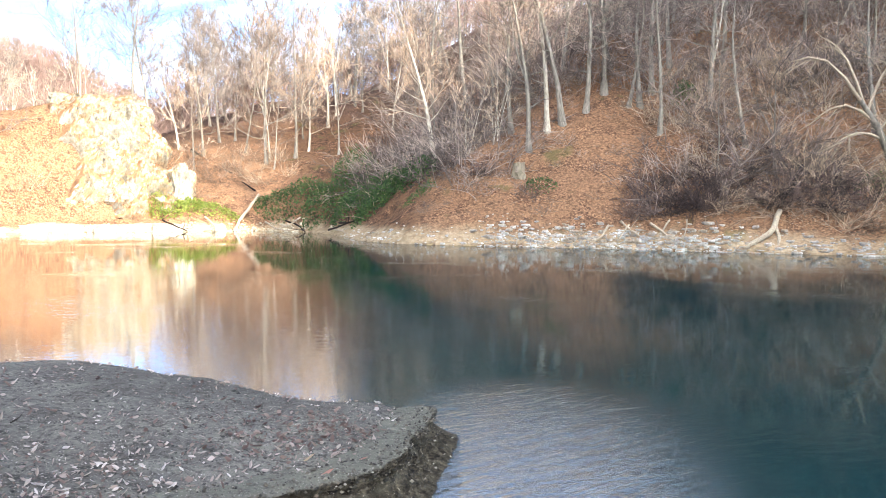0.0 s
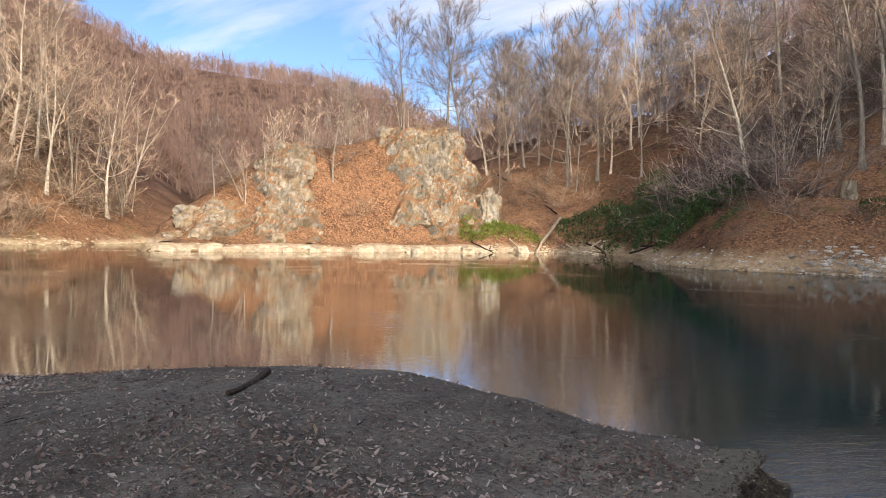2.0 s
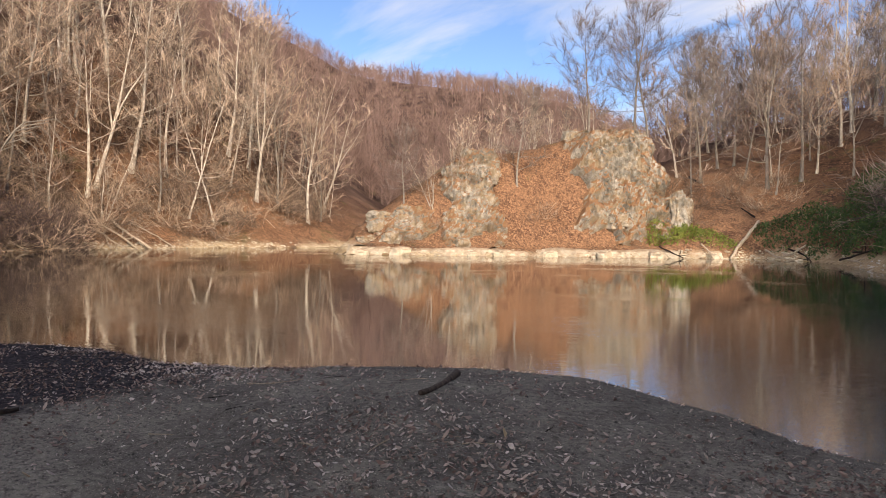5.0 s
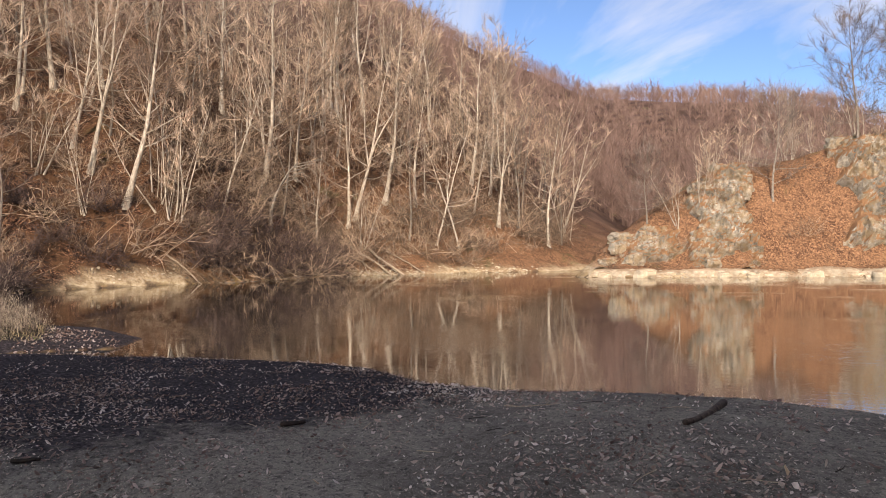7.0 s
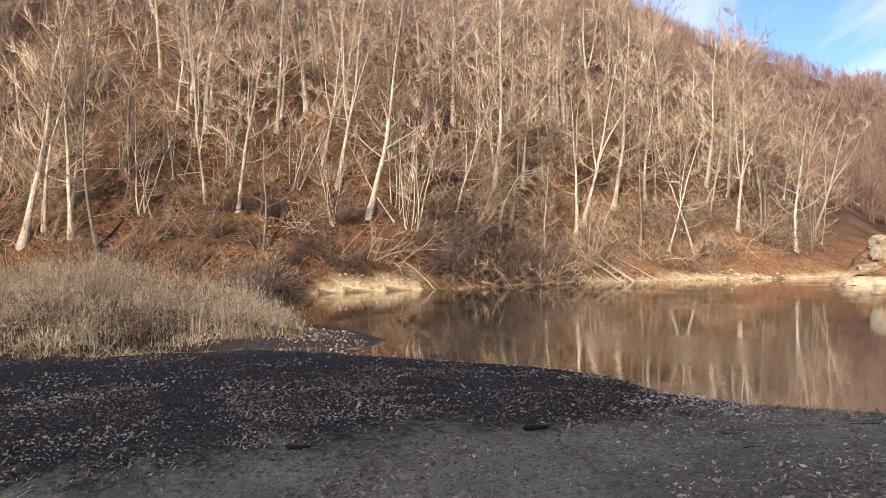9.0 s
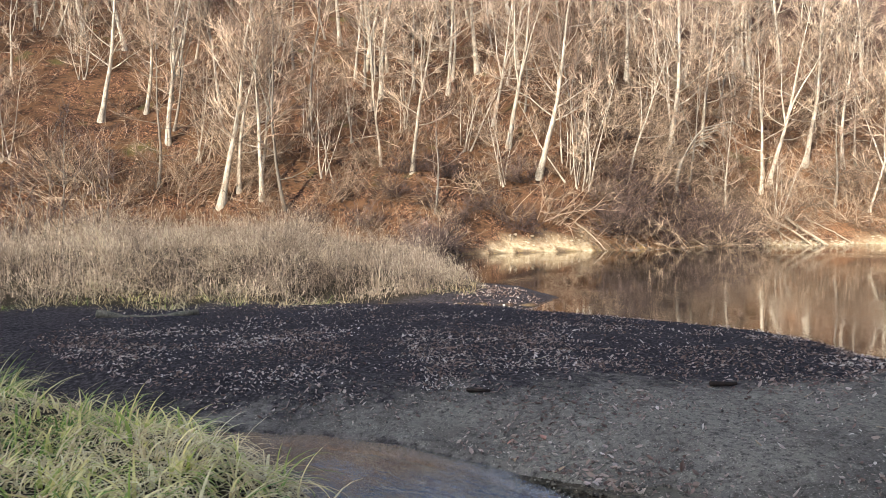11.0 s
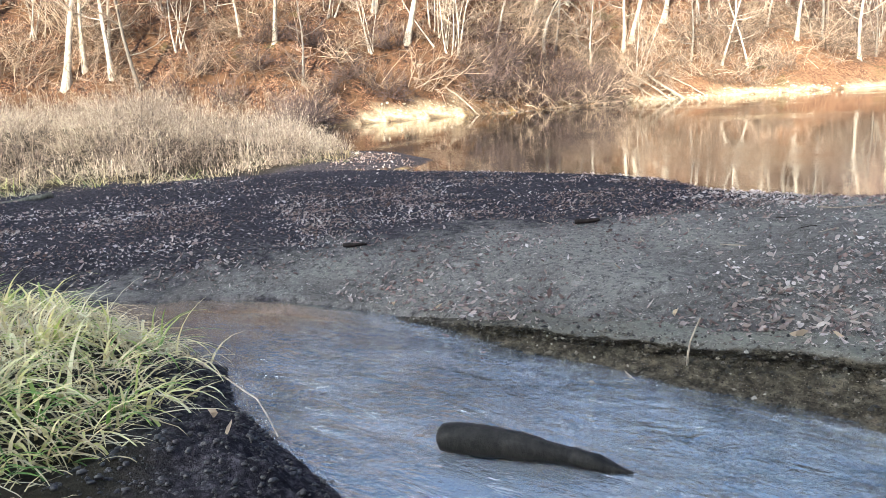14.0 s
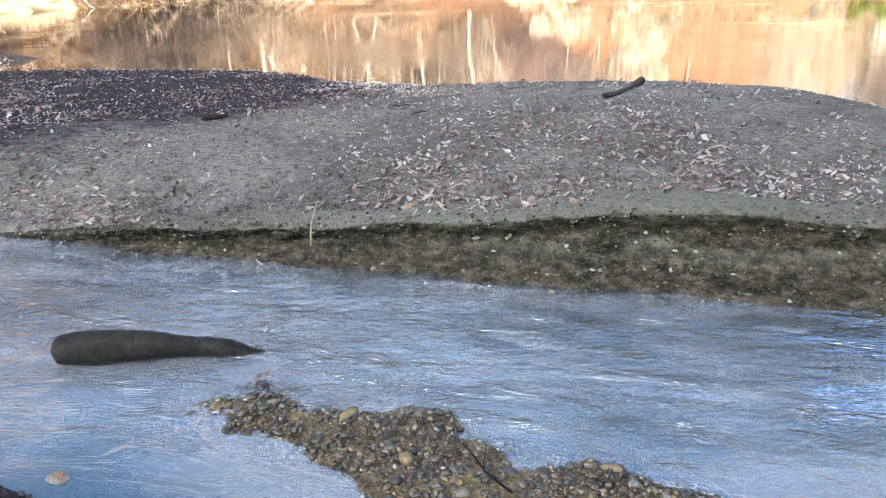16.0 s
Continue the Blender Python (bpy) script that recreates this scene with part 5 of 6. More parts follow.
def crag(cx, cy, wide, low, high, out, seed, blocks_n):
    """A broken cliff that breaks through the slope: a sheet along the shore (a) and up the bank (b), pushed out in blocks and cracks."""
    na, nb = int(wide * 2 / 0.085), int((high - low) / 0.075)
    A, B = np.meshgrid(np.linspace(-wide, wide, na), np.linspace(low, high, nb))
    X, Y = cx + 0.707 * A - 0.707 * B, cy + 0.707 * A + 0.707 * B
    H = height(X.ravel(), Y.ravel()).reshape(X.shape)
    u, w = A + 9.1 * seed, 0.8 * H + 0.6 * B + 5.3 * seed
    side = np.minimum(1 - np.abs(A) / wide, np.minimum((B - low), (high - B)) / (0.5 * (high - low)))
    edge = smooth(side + 1.1 * vnoise(u, w, 1.7, 4), 0.05, 0.42)
    blocks = np.floor(5 * (vnoise(u * 1.1, w, 1.3, 2) + 0.5)) / 5
    ridged = 1 - 2 * np.abs(vnoise(u, w * 0.8, 0.9, 4))
    push = edge * (out * (0.8 * blocks + 0.6 * ridged) - 0.25 * out) + edge * 0.55 * vnoise(u, w, 0.28, 3) - 0.45 * (1 - edge)
    co = np.stack([X + 0.6 * push, Y - 0.6 * push, H + 0.42 * push], -1).reshape(-1, 3)
    i = np.arange(na * nb).reshape(nb, na)
    z0 = float(height(cx, cy)[0])
    ob = thing("rocky_crag", Matrix.Translation((cx, cy, z0)), CRAG, "rock", CRAGS)
    me = bpy.data.meshes.new("cliff_face")
    fill_mesh(me, co - np.array([cx, cy, z0]), np.stack([i[:-1, :-1], i[:-1, 1:], i[1:, 1:], i[1:, :-1]], -1).reshape(-1, 4), False)
    me.attributes.new("leafy", "FLOAT", "POINT").data.foreach_set("value", (1 - smooth(side + 1.1 * vnoise(u, w, 1.7, 4) + 0.5 * vnoise(u, w, 0.4, 3), 0.25, 0.95)).ravel().astype(np.float32))
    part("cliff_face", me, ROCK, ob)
    g = np.random.RandomState(40 + seed)
    for k in range(blocks_n):
        a, b = g.uniform(-0.8, 0.8) * wide, g.uniform(low + 0.4, high - 0.3)
        x, y, r = cx + 0.707 * (a - b), cy + 0.707 * (a + b), g.uniform(0.3, 0.75)
        block = part("block", rock_mesh("block", r * g.uniform(0.9, 1.5), r * 0.8, r * g.uniform(0.7, 1.2), 50 + 11 * seed + k, 0.45, 3), ROCK, ob)
        block.matrix_basis = pose(x - cx + 0.15, y - cy - 0.15, float(height(x, y)[0]) - z0, 0, 0, g.uniform(20, 70))
    return ob


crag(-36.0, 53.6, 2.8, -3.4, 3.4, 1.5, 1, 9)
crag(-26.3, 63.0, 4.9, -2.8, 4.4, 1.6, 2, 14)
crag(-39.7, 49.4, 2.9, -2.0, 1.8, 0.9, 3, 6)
for x, y, z, sx, sy, sz, seed, yaw in [(-41.5, 47.0, 0.9, 0.9, 0.7, 0.55, 7, 20), (-40.6, 47.8, 1.2, 0.6, 0.5, 0.5, 6, 45), (-22.8, 66.6, 3.4, 1.2, 1.0, 2.2, 11, 60), (-35.0, 54.9, 6.6, 0.8, 0.7, 0.8, 5, 35)]:
    rock("rock_face", x, y, z, sx, sy, sz, seed, ROCK, CRAG, yaw, 0.40, 4, CRAGS)

for k in range(9):
    t = (k + rng.rand()) / 9
    i = min(int(t * 6), 5)
    f = t * 6 - i
    x, y = [KNOLL[i][c] + (KNOLL[i + 1][c] - KNOLL[i][c]) * f for c in (0, 1)]
    r = rng.uniform(0.25, 0.6)
    rock("shore_rock", x - 0.1 + rng.uniform(-0.3, 0.1), y + 0.1, r * 0.3, r * 1.5, r, r * 0.8, 60 + k, SHORE_ROCK, "pale sunlit limestone block at the waterline", rng.uniform(0, 180), 0.3, 3, "pale rocks along the knoll's waterline")


def lumps(name, x, y, z, size, seed, mat, label, category, flat=0.6, faces=20):
    """Many small stones in one object."""
    g = np.random.RandomState(seed)
    if faces == 20:
        bm = bmesh.new()
        bmesh.ops.create_icosphere(bm, subdivisions=1, radius=1.0)
        base = np.array([v.co[:] for v in bm.verts])
        tri = np.array([[v.index for v in f.verts] for f in bm.faces])
        bm.free()
    else:
        base = np.array([(1, 0, 0), (0, 1, 0), (-1, 0, 0), (0, -1, 0), (0, 0, 1), (0, 0, -1)], float)
        tri = np.array([(0, 1, 4), (1, 2, 4), (2, 3, 4), (3, 0, 4), (1, 0, 5), (2, 1, 5), (3, 2, 5), (0, 3, 5)])
    n = len(x)
    shape = base[None] * g.uniform(0.7, 1.3, (n, len(base), 1)) * np.stack([g.uniform(0.8, 1.5, n), g.uniform(0.7, 1.1, n), flat * g.uniform(0.6, 1.2, n)], 1)[:, None] * np.asarray(size)[:, None, None]
    a = g.uniform(0, 2 * np.pi, n)
    c, s_ = np.cos(a)[:, None], np.sin(a)[:, None]
    co = np.stack([shape[..., 0] * c - shape[..., 1] * s_ + x[:, None], shape[..., 0] * s_ + shape[..., 1] * c + y[:, None], shape[..., 2] + z[:, None]], -1).reshape(-1, 3)
    me = bpy.data.meshes.new(name)
    fill_mesh(me, co, (tri[None] + (np.arange(n) * len(base))[:, None, None]).reshape(-1, 3), faces == 20)
    me.materials.append(mat)
    return tagged(new(name, me), label, category, kind="stuff")


def stones_along(n, line, spread, seed, lo, hi):
    g = np.random.RandomState(seed)
    line = np.array(line, float)
    t = g.rand(n) * (len(line) - 1.001)
    i = t.astype(int)
    p = line[i] + (line[i + 1] - line[i]) * (t - i)[:, None]
    q = g.normal(0, 1, (n, 2)) * spread
    x, y = p[:, 0] + q[:, 0], p[:, 1] + q[:, 1]
    size = lo * (hi / lo) ** (g.rand(n) ** 2.2)
    return x, y, np.maximum(height(x, y), -0.08) + size * 0.15, size


PALE_STONE = rock_material("pale_stone", (0.42, 0.40, 0.37))
x, y, z, size = stones_along(1500, [(30, 38.0), (23, 40.2), (16, 42.6), (13, 43.6), (10, 44.5), (8, 44.8), (5.5, 45.0), (2.5, 45.2)], 0.6, 71, 0.05, 0.30)
lumps("shore_stones", x, y, z, size, 72, PALE_STONE, "grey-white stones strewn along the shaded shore", "stones")
x, y, z, size = stones_along(260, [(30, 38.3), (23, 40.2), (5.5, 44.9), (0.5, 45.4), (-2.5, 46.4), (-4.9, 49.5), (-7.6, 58)], 0.35, 77, 0.05, 0.2)
lumps("shore_stones", x, y, z, size, 78, PALE_STONE, "a few grey stones along the earthy shore", "stones")
x, y, z, size = stones_along(600, [(-12, 66), (-15, 67.4), (-18, 65), (-21, 62.5), (-24, 58.6), (-28, 55.5), (-36, 47), (-40, 43.4)], 0.4, 73, 0.06, 0.22)
lumps("shore_stones", x, y, z, size, 74, SHORE_ROCK, "pale stones along the sunlit shore of the knoll", "stones")
x, y, z, size = stones_along(460, [(-54.5, 52), (-57.4, 43), (-57.4, 37), (-57.2, 33), (-56.2, 29)], 0.4, 75, 0.05, 0.2)
lumps("shore_stones", x, y, z, size, 76, SHORE_ROCK, "pale stones along the foot of the wooded slope", "stones")

x, y, z, size = stones_along(70, [(-51.4, 11), (-51.9, 13.5), (-52.4, 16)], 0.3, 79, 0.04, 0.16)
lumps("shore_stones", x, y, z, size, 80, SHORE_ROCK, "white stones on the pale grassy mound by the inlet", "stones")
x, y, z, size = stones_along(420, [(-56.2, 29), (-55.4, 25), (-52.6, 18)], 0.6, 81, 0.06, 0.3)
lumps("shore_stones", x, y, z, size, 82, rock_material("dark_stone", (0.13, 0.105, 0.085)), "dark stones and roots under the overhanging brush", "stones")

# ---- driftwood and fallen trunks ----


def wood_piece(name, a, b, r0, r1, mat, label, seed, bend=0.06, forks=0, n=8, group="", sides=9):
    """A bent, tapered trunk or branch from a to b, with knots and a few stubs."""
    g = np.random.RandomState(seed)
    a, b = np.array(a, float), np.array(b, float)
    L = np.linalg.norm(b - a)
    t = np.linspace(0, 1, n)
    side = unit(np.cross(b - a, (0, 0, 1)) + 1e-6)
    sway = np.sin(t * np.pi)[:, None] * side * bend * L * g.choice([-1, 1]) + np.cumsum(g.normal(0, 0.012 * L, (n, 3)), 0) * np.sin(t * np.pi)[:, None]
    pts = a + (b - a) * t[:, None] + sway
    rad = (r0 + (r1 - r0) * t) * g.uniform(0.88, 1.12, n)
    rows = [(np.concatenate([pts[:1] - (pts[1] - pts[0]) * 0.02, pts, pts[-1:] + (pts[-1] - pts[-2]) * 0.02]), np.concatenate([[rad[0] * 0.25], rad, [rad[-1] * 0.2]]), sides)]
    runs_f = []
    for k in range(forks):
        p, w = along(pts, g.uniform(0.35, 0.95))
        d = unit(w + g.normal(0, 0.6, 3) + np.array([0, 0, 0.3]))
        runs_f.append((curve(g, p, d, L * g.uniform(0.18, 0.45), 4, 0.15, 0.02), np.linspace(max(r1, 0.3 * r0), 0.2 * r1, 4), 5))
    ob = thing(name, Matrix.Translation(Vector(a)), label, "wood", group)
    rows = [(p - a, r, k) for p, r, k in rows]
    part("stem", tube_mesh("stem", rows), mat, ob)
    for p, r, k in runs_f:
        part("branch", tube_mesh("branch", [(p - a, r, k)]), mat, ob)
    return ob


def on(x, y, up=0.0):
    return (x, y, max(float(height(x, y)[0]), 0.0) + up)


DEAD = "dead trunks slid down the bank to the water"
for k, (a, b, r0, r1) in enumerate([
    (on(-61.0, 34.4, 1.2), on(-56.3, 35.8, 0.02), 0.13, 0.09), (on(-60.4, 36.0, 1.0), on(-56.2, 37.0, 0.02), 0.16, 0.12), (on(-59.6, 35.0, 0.8), on(-56.4, 33.6, 0.05), 0.10, 0.06), (on(-60.2, 34.0, 0.7), on(-56.5, 34.9, 0.0), 0.09, 0.06),
    (on(-60.0, 37.6, 0.6), on(-56.4, 39.4, 0.05), 0.10, 0.05), (on(-56.4, 24.8, 0.45), on(-54.7, 26.4, 0.05), 0.10, 0.06), (on(-53.4, 15.8, 0.5), on(-51.6, 17.4, 0.05), 0.09, 0.05)]):
    a = (a[0], a[1], a[2] - 0.45)
    wood_piece("dead_log", a, b, 0.75 * r0, 0.75 * r1, DRY_WOOD, "pale dead trunk sliding down the bank into the lake", 80 + k, 0.07, 1, group=DEAD)
wood_piece("dead_log", on(19.3, 43.9, 0.35), on(16.6, 42.3, 0.0), 0.17, 0.13, DRY_WOOD, "grey dead trunk leaning from the bank into the lake", 95, 0.10, 0, group=DEAD)
wood_piece("dead_log", on(18.7, 43.2, 0.3), on(18.3, 41.8, -0.1), 0.11, 0.09, DRY_WOOD, "short pale forked trunk propped at the water's edge", 96, 0.03, 0, group=DEAD)
wood_piece("dead_log", on(21.3, 45.6, 1.4), on(19.5, 44.1, 0.9), 0.14, 0.17, DARK_WOOD, "dark mossy trunk lying on the bank", 97, 0.03, 1, group=DEAD)
for k, (a, b, r0) in enumerate([((9.8, 45.3), (8.2, 43.7), 0.08), ((10.6, 45.6), (11.9, 43.9), 0.07), ((12.2, 45.0), (13.6, 43.2), 0.09), ((13.3, 44.9), (12.2, 43.5), 0.06), ((11.0, 45.2), (10.1, 43.7), 0.06), ((14.2, 44.6), (13.1, 43.1), 0.05)]):
    wood_piece("driftwood_branch", on(*a, 0.35), on(*b, 0.05), r0, r0 * 0.4, DRY_WOOD, "bleached driftwood branch on the stony shore", 100 + k, 0.08, 3, group="driftwood on the stony shore")
wood_piece("dead_log", on(-16.9, 70.4, 0.35), on(-17.6, 64.6, 0.05), 0.16, 0.10, DRY_WOOD, "fallen trunk lying down the slope to the cove", 110, 0.03, 2, group=DEAD)
wood_piece("dead_log", on(-25.4, 77.5, 0.3), on(-17.4, 71.0, 0.3), 0.13, 0.09, DARK_WOOD, "long dark trunk lying across the leafy slope", 111, 0.02, 1, group=DEAD)
for k, (a, b) in enumerate([((-15.6, 67.4), (-12.9, 65.2)), ((-13.8, 67.3), (-11.6, 64.6)), ((-8.9, 61.2), (-7.1, 57.0)), ((-8.2, 60.6), (-6.4, 57.8)), ((-20.0, 64.4), (-18.6, 62.9)), ((-22.6, 61.8), (-20.4, 61.3)), ((-12.4, 66.9), (-14.6, 65.9)), ((-8.8, 58.9), (-6.6, 59.2))]):
    wood_piece("driftwood_branch", on(*a, 0.4), on(*b, 0.05), 0.08, 0.04, DARK_WOOD if k % 2 else DRY_WOOD, "tangled driftwood branch in the cove", 120 + k, 0.08, 3, group="driftwood in the cove")

# snapped tree with drooping bare limbs on the left bank
snag = thing("snapped_tree", pose(-58.0, 25.3, float(height(-58.0, 25.3)[0]) - 0.3), "broken tree with pale trunk and long drooping dead limbs", "tree")
g = np.random.RandomState(7)
stem = np.array([(0, 0, 0), (0.1, 0.1, 1.2), (-0.1, 0.2, 2.6), (0.1, 0.5, 4.0), (0.4, 1.0, 5.0), (0.6, 1.5, 5.9), (0.7, 2.1, 6.5)])
part("trunk", tube_mesh("trunk", [(stem, np.array([0.20, 0.16, 0.14, 0.12, 0.10, 0.07, 0.05]), 8)]), BARK_DARK, snag)
for k in range(6):
    p, w = along(stem, 0.55 + 0.44 * k / 5)
    top = p + np.array([0.3, 0.9 + 0.25 * k, 0.5])
    tip = top + np.array([0.2 * g.randn(), 0.9 + 0.5 * g.rand(), -2.2 - 2.4 * g.rand()])
    part("limb", tube_mesh("limb", [(np.array([p, top, (top + tip) / 2 + (0, 0.35, 0.5), tip]), np.array([0.05, 0.04, 0.03, 0.012]), 5)]), BARK_DARK, snag)
# dead crown hanging over the shaded shore
dead = thing("dead_tree", pose(27.0, 46.0, float(height(27.0, 46.0)[0]) - 0.2), "dead tree arching over the shore with bleached limbs", "tree")
stem = np.array([(0, 0, 0), (-0.6, -0.3, 1.6), (-1.6, -0.7, 3.2), (-2.8, -1.0, 4.6)])
part("trunk", tube_mesh("trunk", [(stem, np.array([0.26, 0.22, 0.18, 0.13]), 8)]), BARK_DARK, dead)
for k, (q, tip, arch) in enumerate([(0.98, (-7.2, -1.6, 6.6), 1.2), (0.9, (-5.0, -1.3, 8.0), 0.8), (0.7, (-5.6, -1.4, 3.4), 0.9), (0.5, (-4.4, -1.0, 1.8), 0.6), (0.85, (-1.0, -1.3, 7.0), 0.5), (0.6, (1.8, -1.0, 5.0), 0.8)]):
    p, w = along(stem, q)
    tip = np.array(tip)
    mid = (p + tip) / 2 + np.array([0, 0, arch])
    part("limb", tube_mesh("limb", [(np.array([p, (p + mid) / 2 + (0, 0, 0.2 * arch), mid, (mid + tip) / 2 + (0, 0, 0.2 * arch), tip]), np.array([0.10, 0.09, 0.07, 0.05, 0.02]), 5)] + [(curve(g, mid + (tip - mid) * f, unit((tip - mid) + g.normal(0, 1.2, 3)), 1.4, 3, 0.2, -0.05), np.array([0.035, 0.025, 0.01]), 4) for f in (0.0, 0.3, 0.6, 0.8)]), DRY_WOOD, dead)
# mossy stump on the leafy slope
bm = bmesh.new()
bmesh.ops.create_cone(bm, cap_ends=True, segments=18, radius1=0.5, radius2=0.3, depth=1.2)
bmesh.ops.subdivide_edges(bm, edges=bm.edges[:], cuts=2)
for v in bm.verts:
    v.co += Vector((1, 1, 0.6)) * noise.noise(v.co * 2.6) * 0.32
me = bpy.data.meshes.new("tree_stump")
bm.to_mesh(me)
bm.free()
me.materials.append(bark_material("stump_bark", (0.30, 0.26, 0.19), (0.11, 0.085, 0.06), 0.5))
stump = tagged(new("tree_stump", me), "weathered pale tree stump on the leafy slope", "stump")
stump.matrix_basis = pose(4.9, 50.2, float(height(4.9, 50.2)[0]) + 0.3)

# ---- grass, reeds and leaves ----


def blades(name, x, y, z, length, width, way, bend, segs, seed, mat, label, category, tip=0.0, lean=None):
    """Bent ribbons that start upright and lean over towards way (radians)."""
    g = np.random.RandomState(seed)
    n = len(x)
    s = np.linspace(0, 1, segs + 1)
    ang = s[None] * bend[:, None] + (g.uniform(0.0, 0.25, n) if lean is None else lean)[:, None]
    step = length[:, None] / segs
    out = np.concatenate([np.zeros((n, 1)), np.cumsum(np.sin(ang[:, :-1]) * step, 1)], 1)
    up = np.concatenate([np.zeros((n, 1)), np.cumsum(np.cos(ang[:, :-1]) * step, 1)], 1)
    cx, cy = np.cos(way)[:, None], np.sin(way)[:, None]
    turn = way + np.pi / 2 + g.normal(0, 0.5, n)
    w = width[:, None] * (1 - s[None] * (1 - tip)) ** 0.7
    mid = np.stack([x[:, None] + out * cx, y[:, None] + out * cy, z[:, None] + up], -1)
    side = np.stack([np.cos(turn), np.sin(turn), 0 * turn], -1)[:, None] * w[..., None]
    co = np.stack([mid - side, mid + side], 2).reshape(-1, 3)
    i = (np.arange(n) * 2 * (segs + 1))[:, None] + np.arange(segs)[None] * 2
    f = np.stack([i, i + 1, i + 3, i + 2], -1).reshape(-1, 4)
    me = bpy.data.meshes.new(name)
    fill_mesh(me, co, f, False)
    me.materials.append(mat)
    return tagged(new(name, me), label, category, kind="stuff")


def fill_polygon(n, poly, seed, keep=None):
    g = np.random.RandomState(seed)
    p = np.array(poly, float)
    out = np.zeros((0, 2))
    while len(out) < n:
        q = g.uniform(p.min(0), p.max(0), (n * 2, 2))
        ok = inside(q[:, 0], q[:, 1], poly)
        if keep is not None:
            ok &= keep(q[:, 0], q[:, 1], g)
        out = np.concatenate([out, q[ok]])
    return out[:n, 0], out[:n, 1], g


# dry meadow plants on the rise by the inlet: mounds of leaning stems
mx, my, g = fill_polygon(500, REEDS, 41, lambda x, y, g: (signed(x, y, REEDS) < -0.1) & (g.rand(len(x)) < np.clip(1.3 - (np.hypot(x, y) - 16) / 24, 0.10, 1)))
mh = np.clip(-signed(mx, my, REEDS) / 1.2, 0.5, 1) * g.uniform(0.4, 1.35, 500) * np.clip(0.9 + 2.2 * vnoise(mx, my, 2.2, 2), 0.4, 1.5)
k = np.repeat(np.arange(500), 46)
n = len(k)
x, y = mx[k] + g.normal(0, 0.24, n), my[k] + g.normal(0, 0.24, n)
ok = signed(x, y, REEDS) < 0.15
x, y, k = x[ok], y[ok], k[ok]
n = len(k)
h = mh[k] * (0.35 + 0.85 * g.rand(n) ** 0.7)
z = height(x, y) - 0.03
way = np.arctan2(y - my[k], x - mx[k]) + g.normal(0, 0.9, n)
lean = np.abs(g.normal(0.42, 0.45, n))
bend = np.abs(g.normal(0.3, 0.5, n))
blades("dry_reeds", x, y, z, h, 0.0022 * 2.6 ** g.rand(n), way, bend, 2, 42, REED, "dry brown meadow plants and reeds", "reeds", lean=lean)
# feathery sprigs and seed heads along the stems
q = g.randint(0, n, 60000)
t = 0.25 + 0.75 * g.rand(len(q)) ** 0.7
a = lean[q] + 0.5 * bend[q] * t
sx = x[q] + h[q] * t * np.sin(a) * np.cos(way[q]) + g.normal(0, 0.03, len(q))
sy = y[q] + h[q] * t * np.sin(a) * np.sin(way[q]) + g.normal(0, 0.03, len(q))
blades("dry_seed_heads", sx, sy, z[q] + h[q] * t * np.cos(a), g.uniform(0.04, 0.17, len(q)), g.uniform(0.004, 0.013, len(q)), g.uniform(0, 2 * np.pi, len(q)), 0 * t, 1, 43, REED, "feathery brown seed heads of the meadow plants", "reeds", lean=np.abs(g.normal(0.7, 0.7, len(q))))
# bushy dead plants standing among them
bushy = [brush_mesh(530 + i, (1.25, 1.0, 1.5)[i], 24, 0.006, 0.03) for i in range(3)]
px, py, g = fill_polygon(190, REEDS, 56, lambda x, y, g: (signed(x, y, REEDS) < -0.35) & (g.rand(len(x)) < np.clip(1.3 - (np.hypot(x, y) - 16) / 16, 0.03, 1)))
joined("dry_plants", bushy, [(a, b, s * e) for a, b, s, e in zip(px, py, g.uniform(0.5, 1.3, 190), np.clip(-signed(px, py, REEDS) / 1.6, 0.5, 1))], 57, REED, "bushy dead brown plants among the reeds", "reeds")
# green and straw grass along the foot of the reeds
FOOT = [(-16.2, -10), (-15.8, -6.5), (-15.5, -4.3), (-16.0, -2.4), (-15.7, -0.4), (-17.2, 0.9), (-20.0, 2.9), (-22.5, 3.7), (-24, 3.6), (-21, 2.0), (-18.5, 0.4), (-17.4, -0.8), (-17.8, -3), (-17.6, -6), (-18, -10)]


def tufts(name, poly, count, per, wide, lo, hi, seed, mat, label, width, bias=None, keep=None, segs=5, lean=0.95):
    """Grass in tufts: blades fan out from each tuft and arch over."""
    tx, ty, g = fill_polygon(count, poly, seed, keep)
    th, tw = g.uniform(0.65, 1.3, count), g.uniform(0, 2 * np.pi, count)
    k = np.repeat(np.arange(count), per)
    n = len(k)
    x, y = tx[k] + g.normal(0, wide, n), ty[k] + g.normal(0, wide, n)
    ok = signed(x, y, WET) > -0.02
    x, y, k = x[ok], y[ok], k[ok]
    n = len(k)
    way = np.arctan2(y - ty[k], x - tx[k]) + g.normal(0, 0.7, n)
    if bias is not None:
        way = np.where(g.rand(n) < 0.55, bias + 0.6 * np.sin(tw[k]) + g.normal(0, 0.5, n), way)
    return blades(name, x, y, height(x, y) - 0.02, th[k] * g.uniform(lo, hi, n), width * 2.2 ** g.rand(n), way, g.uniform(0.7, 2.3, n), segs, seed + 1, mat, label, "grass", lean=np.abs(g.normal(lean, 0.42, n)))


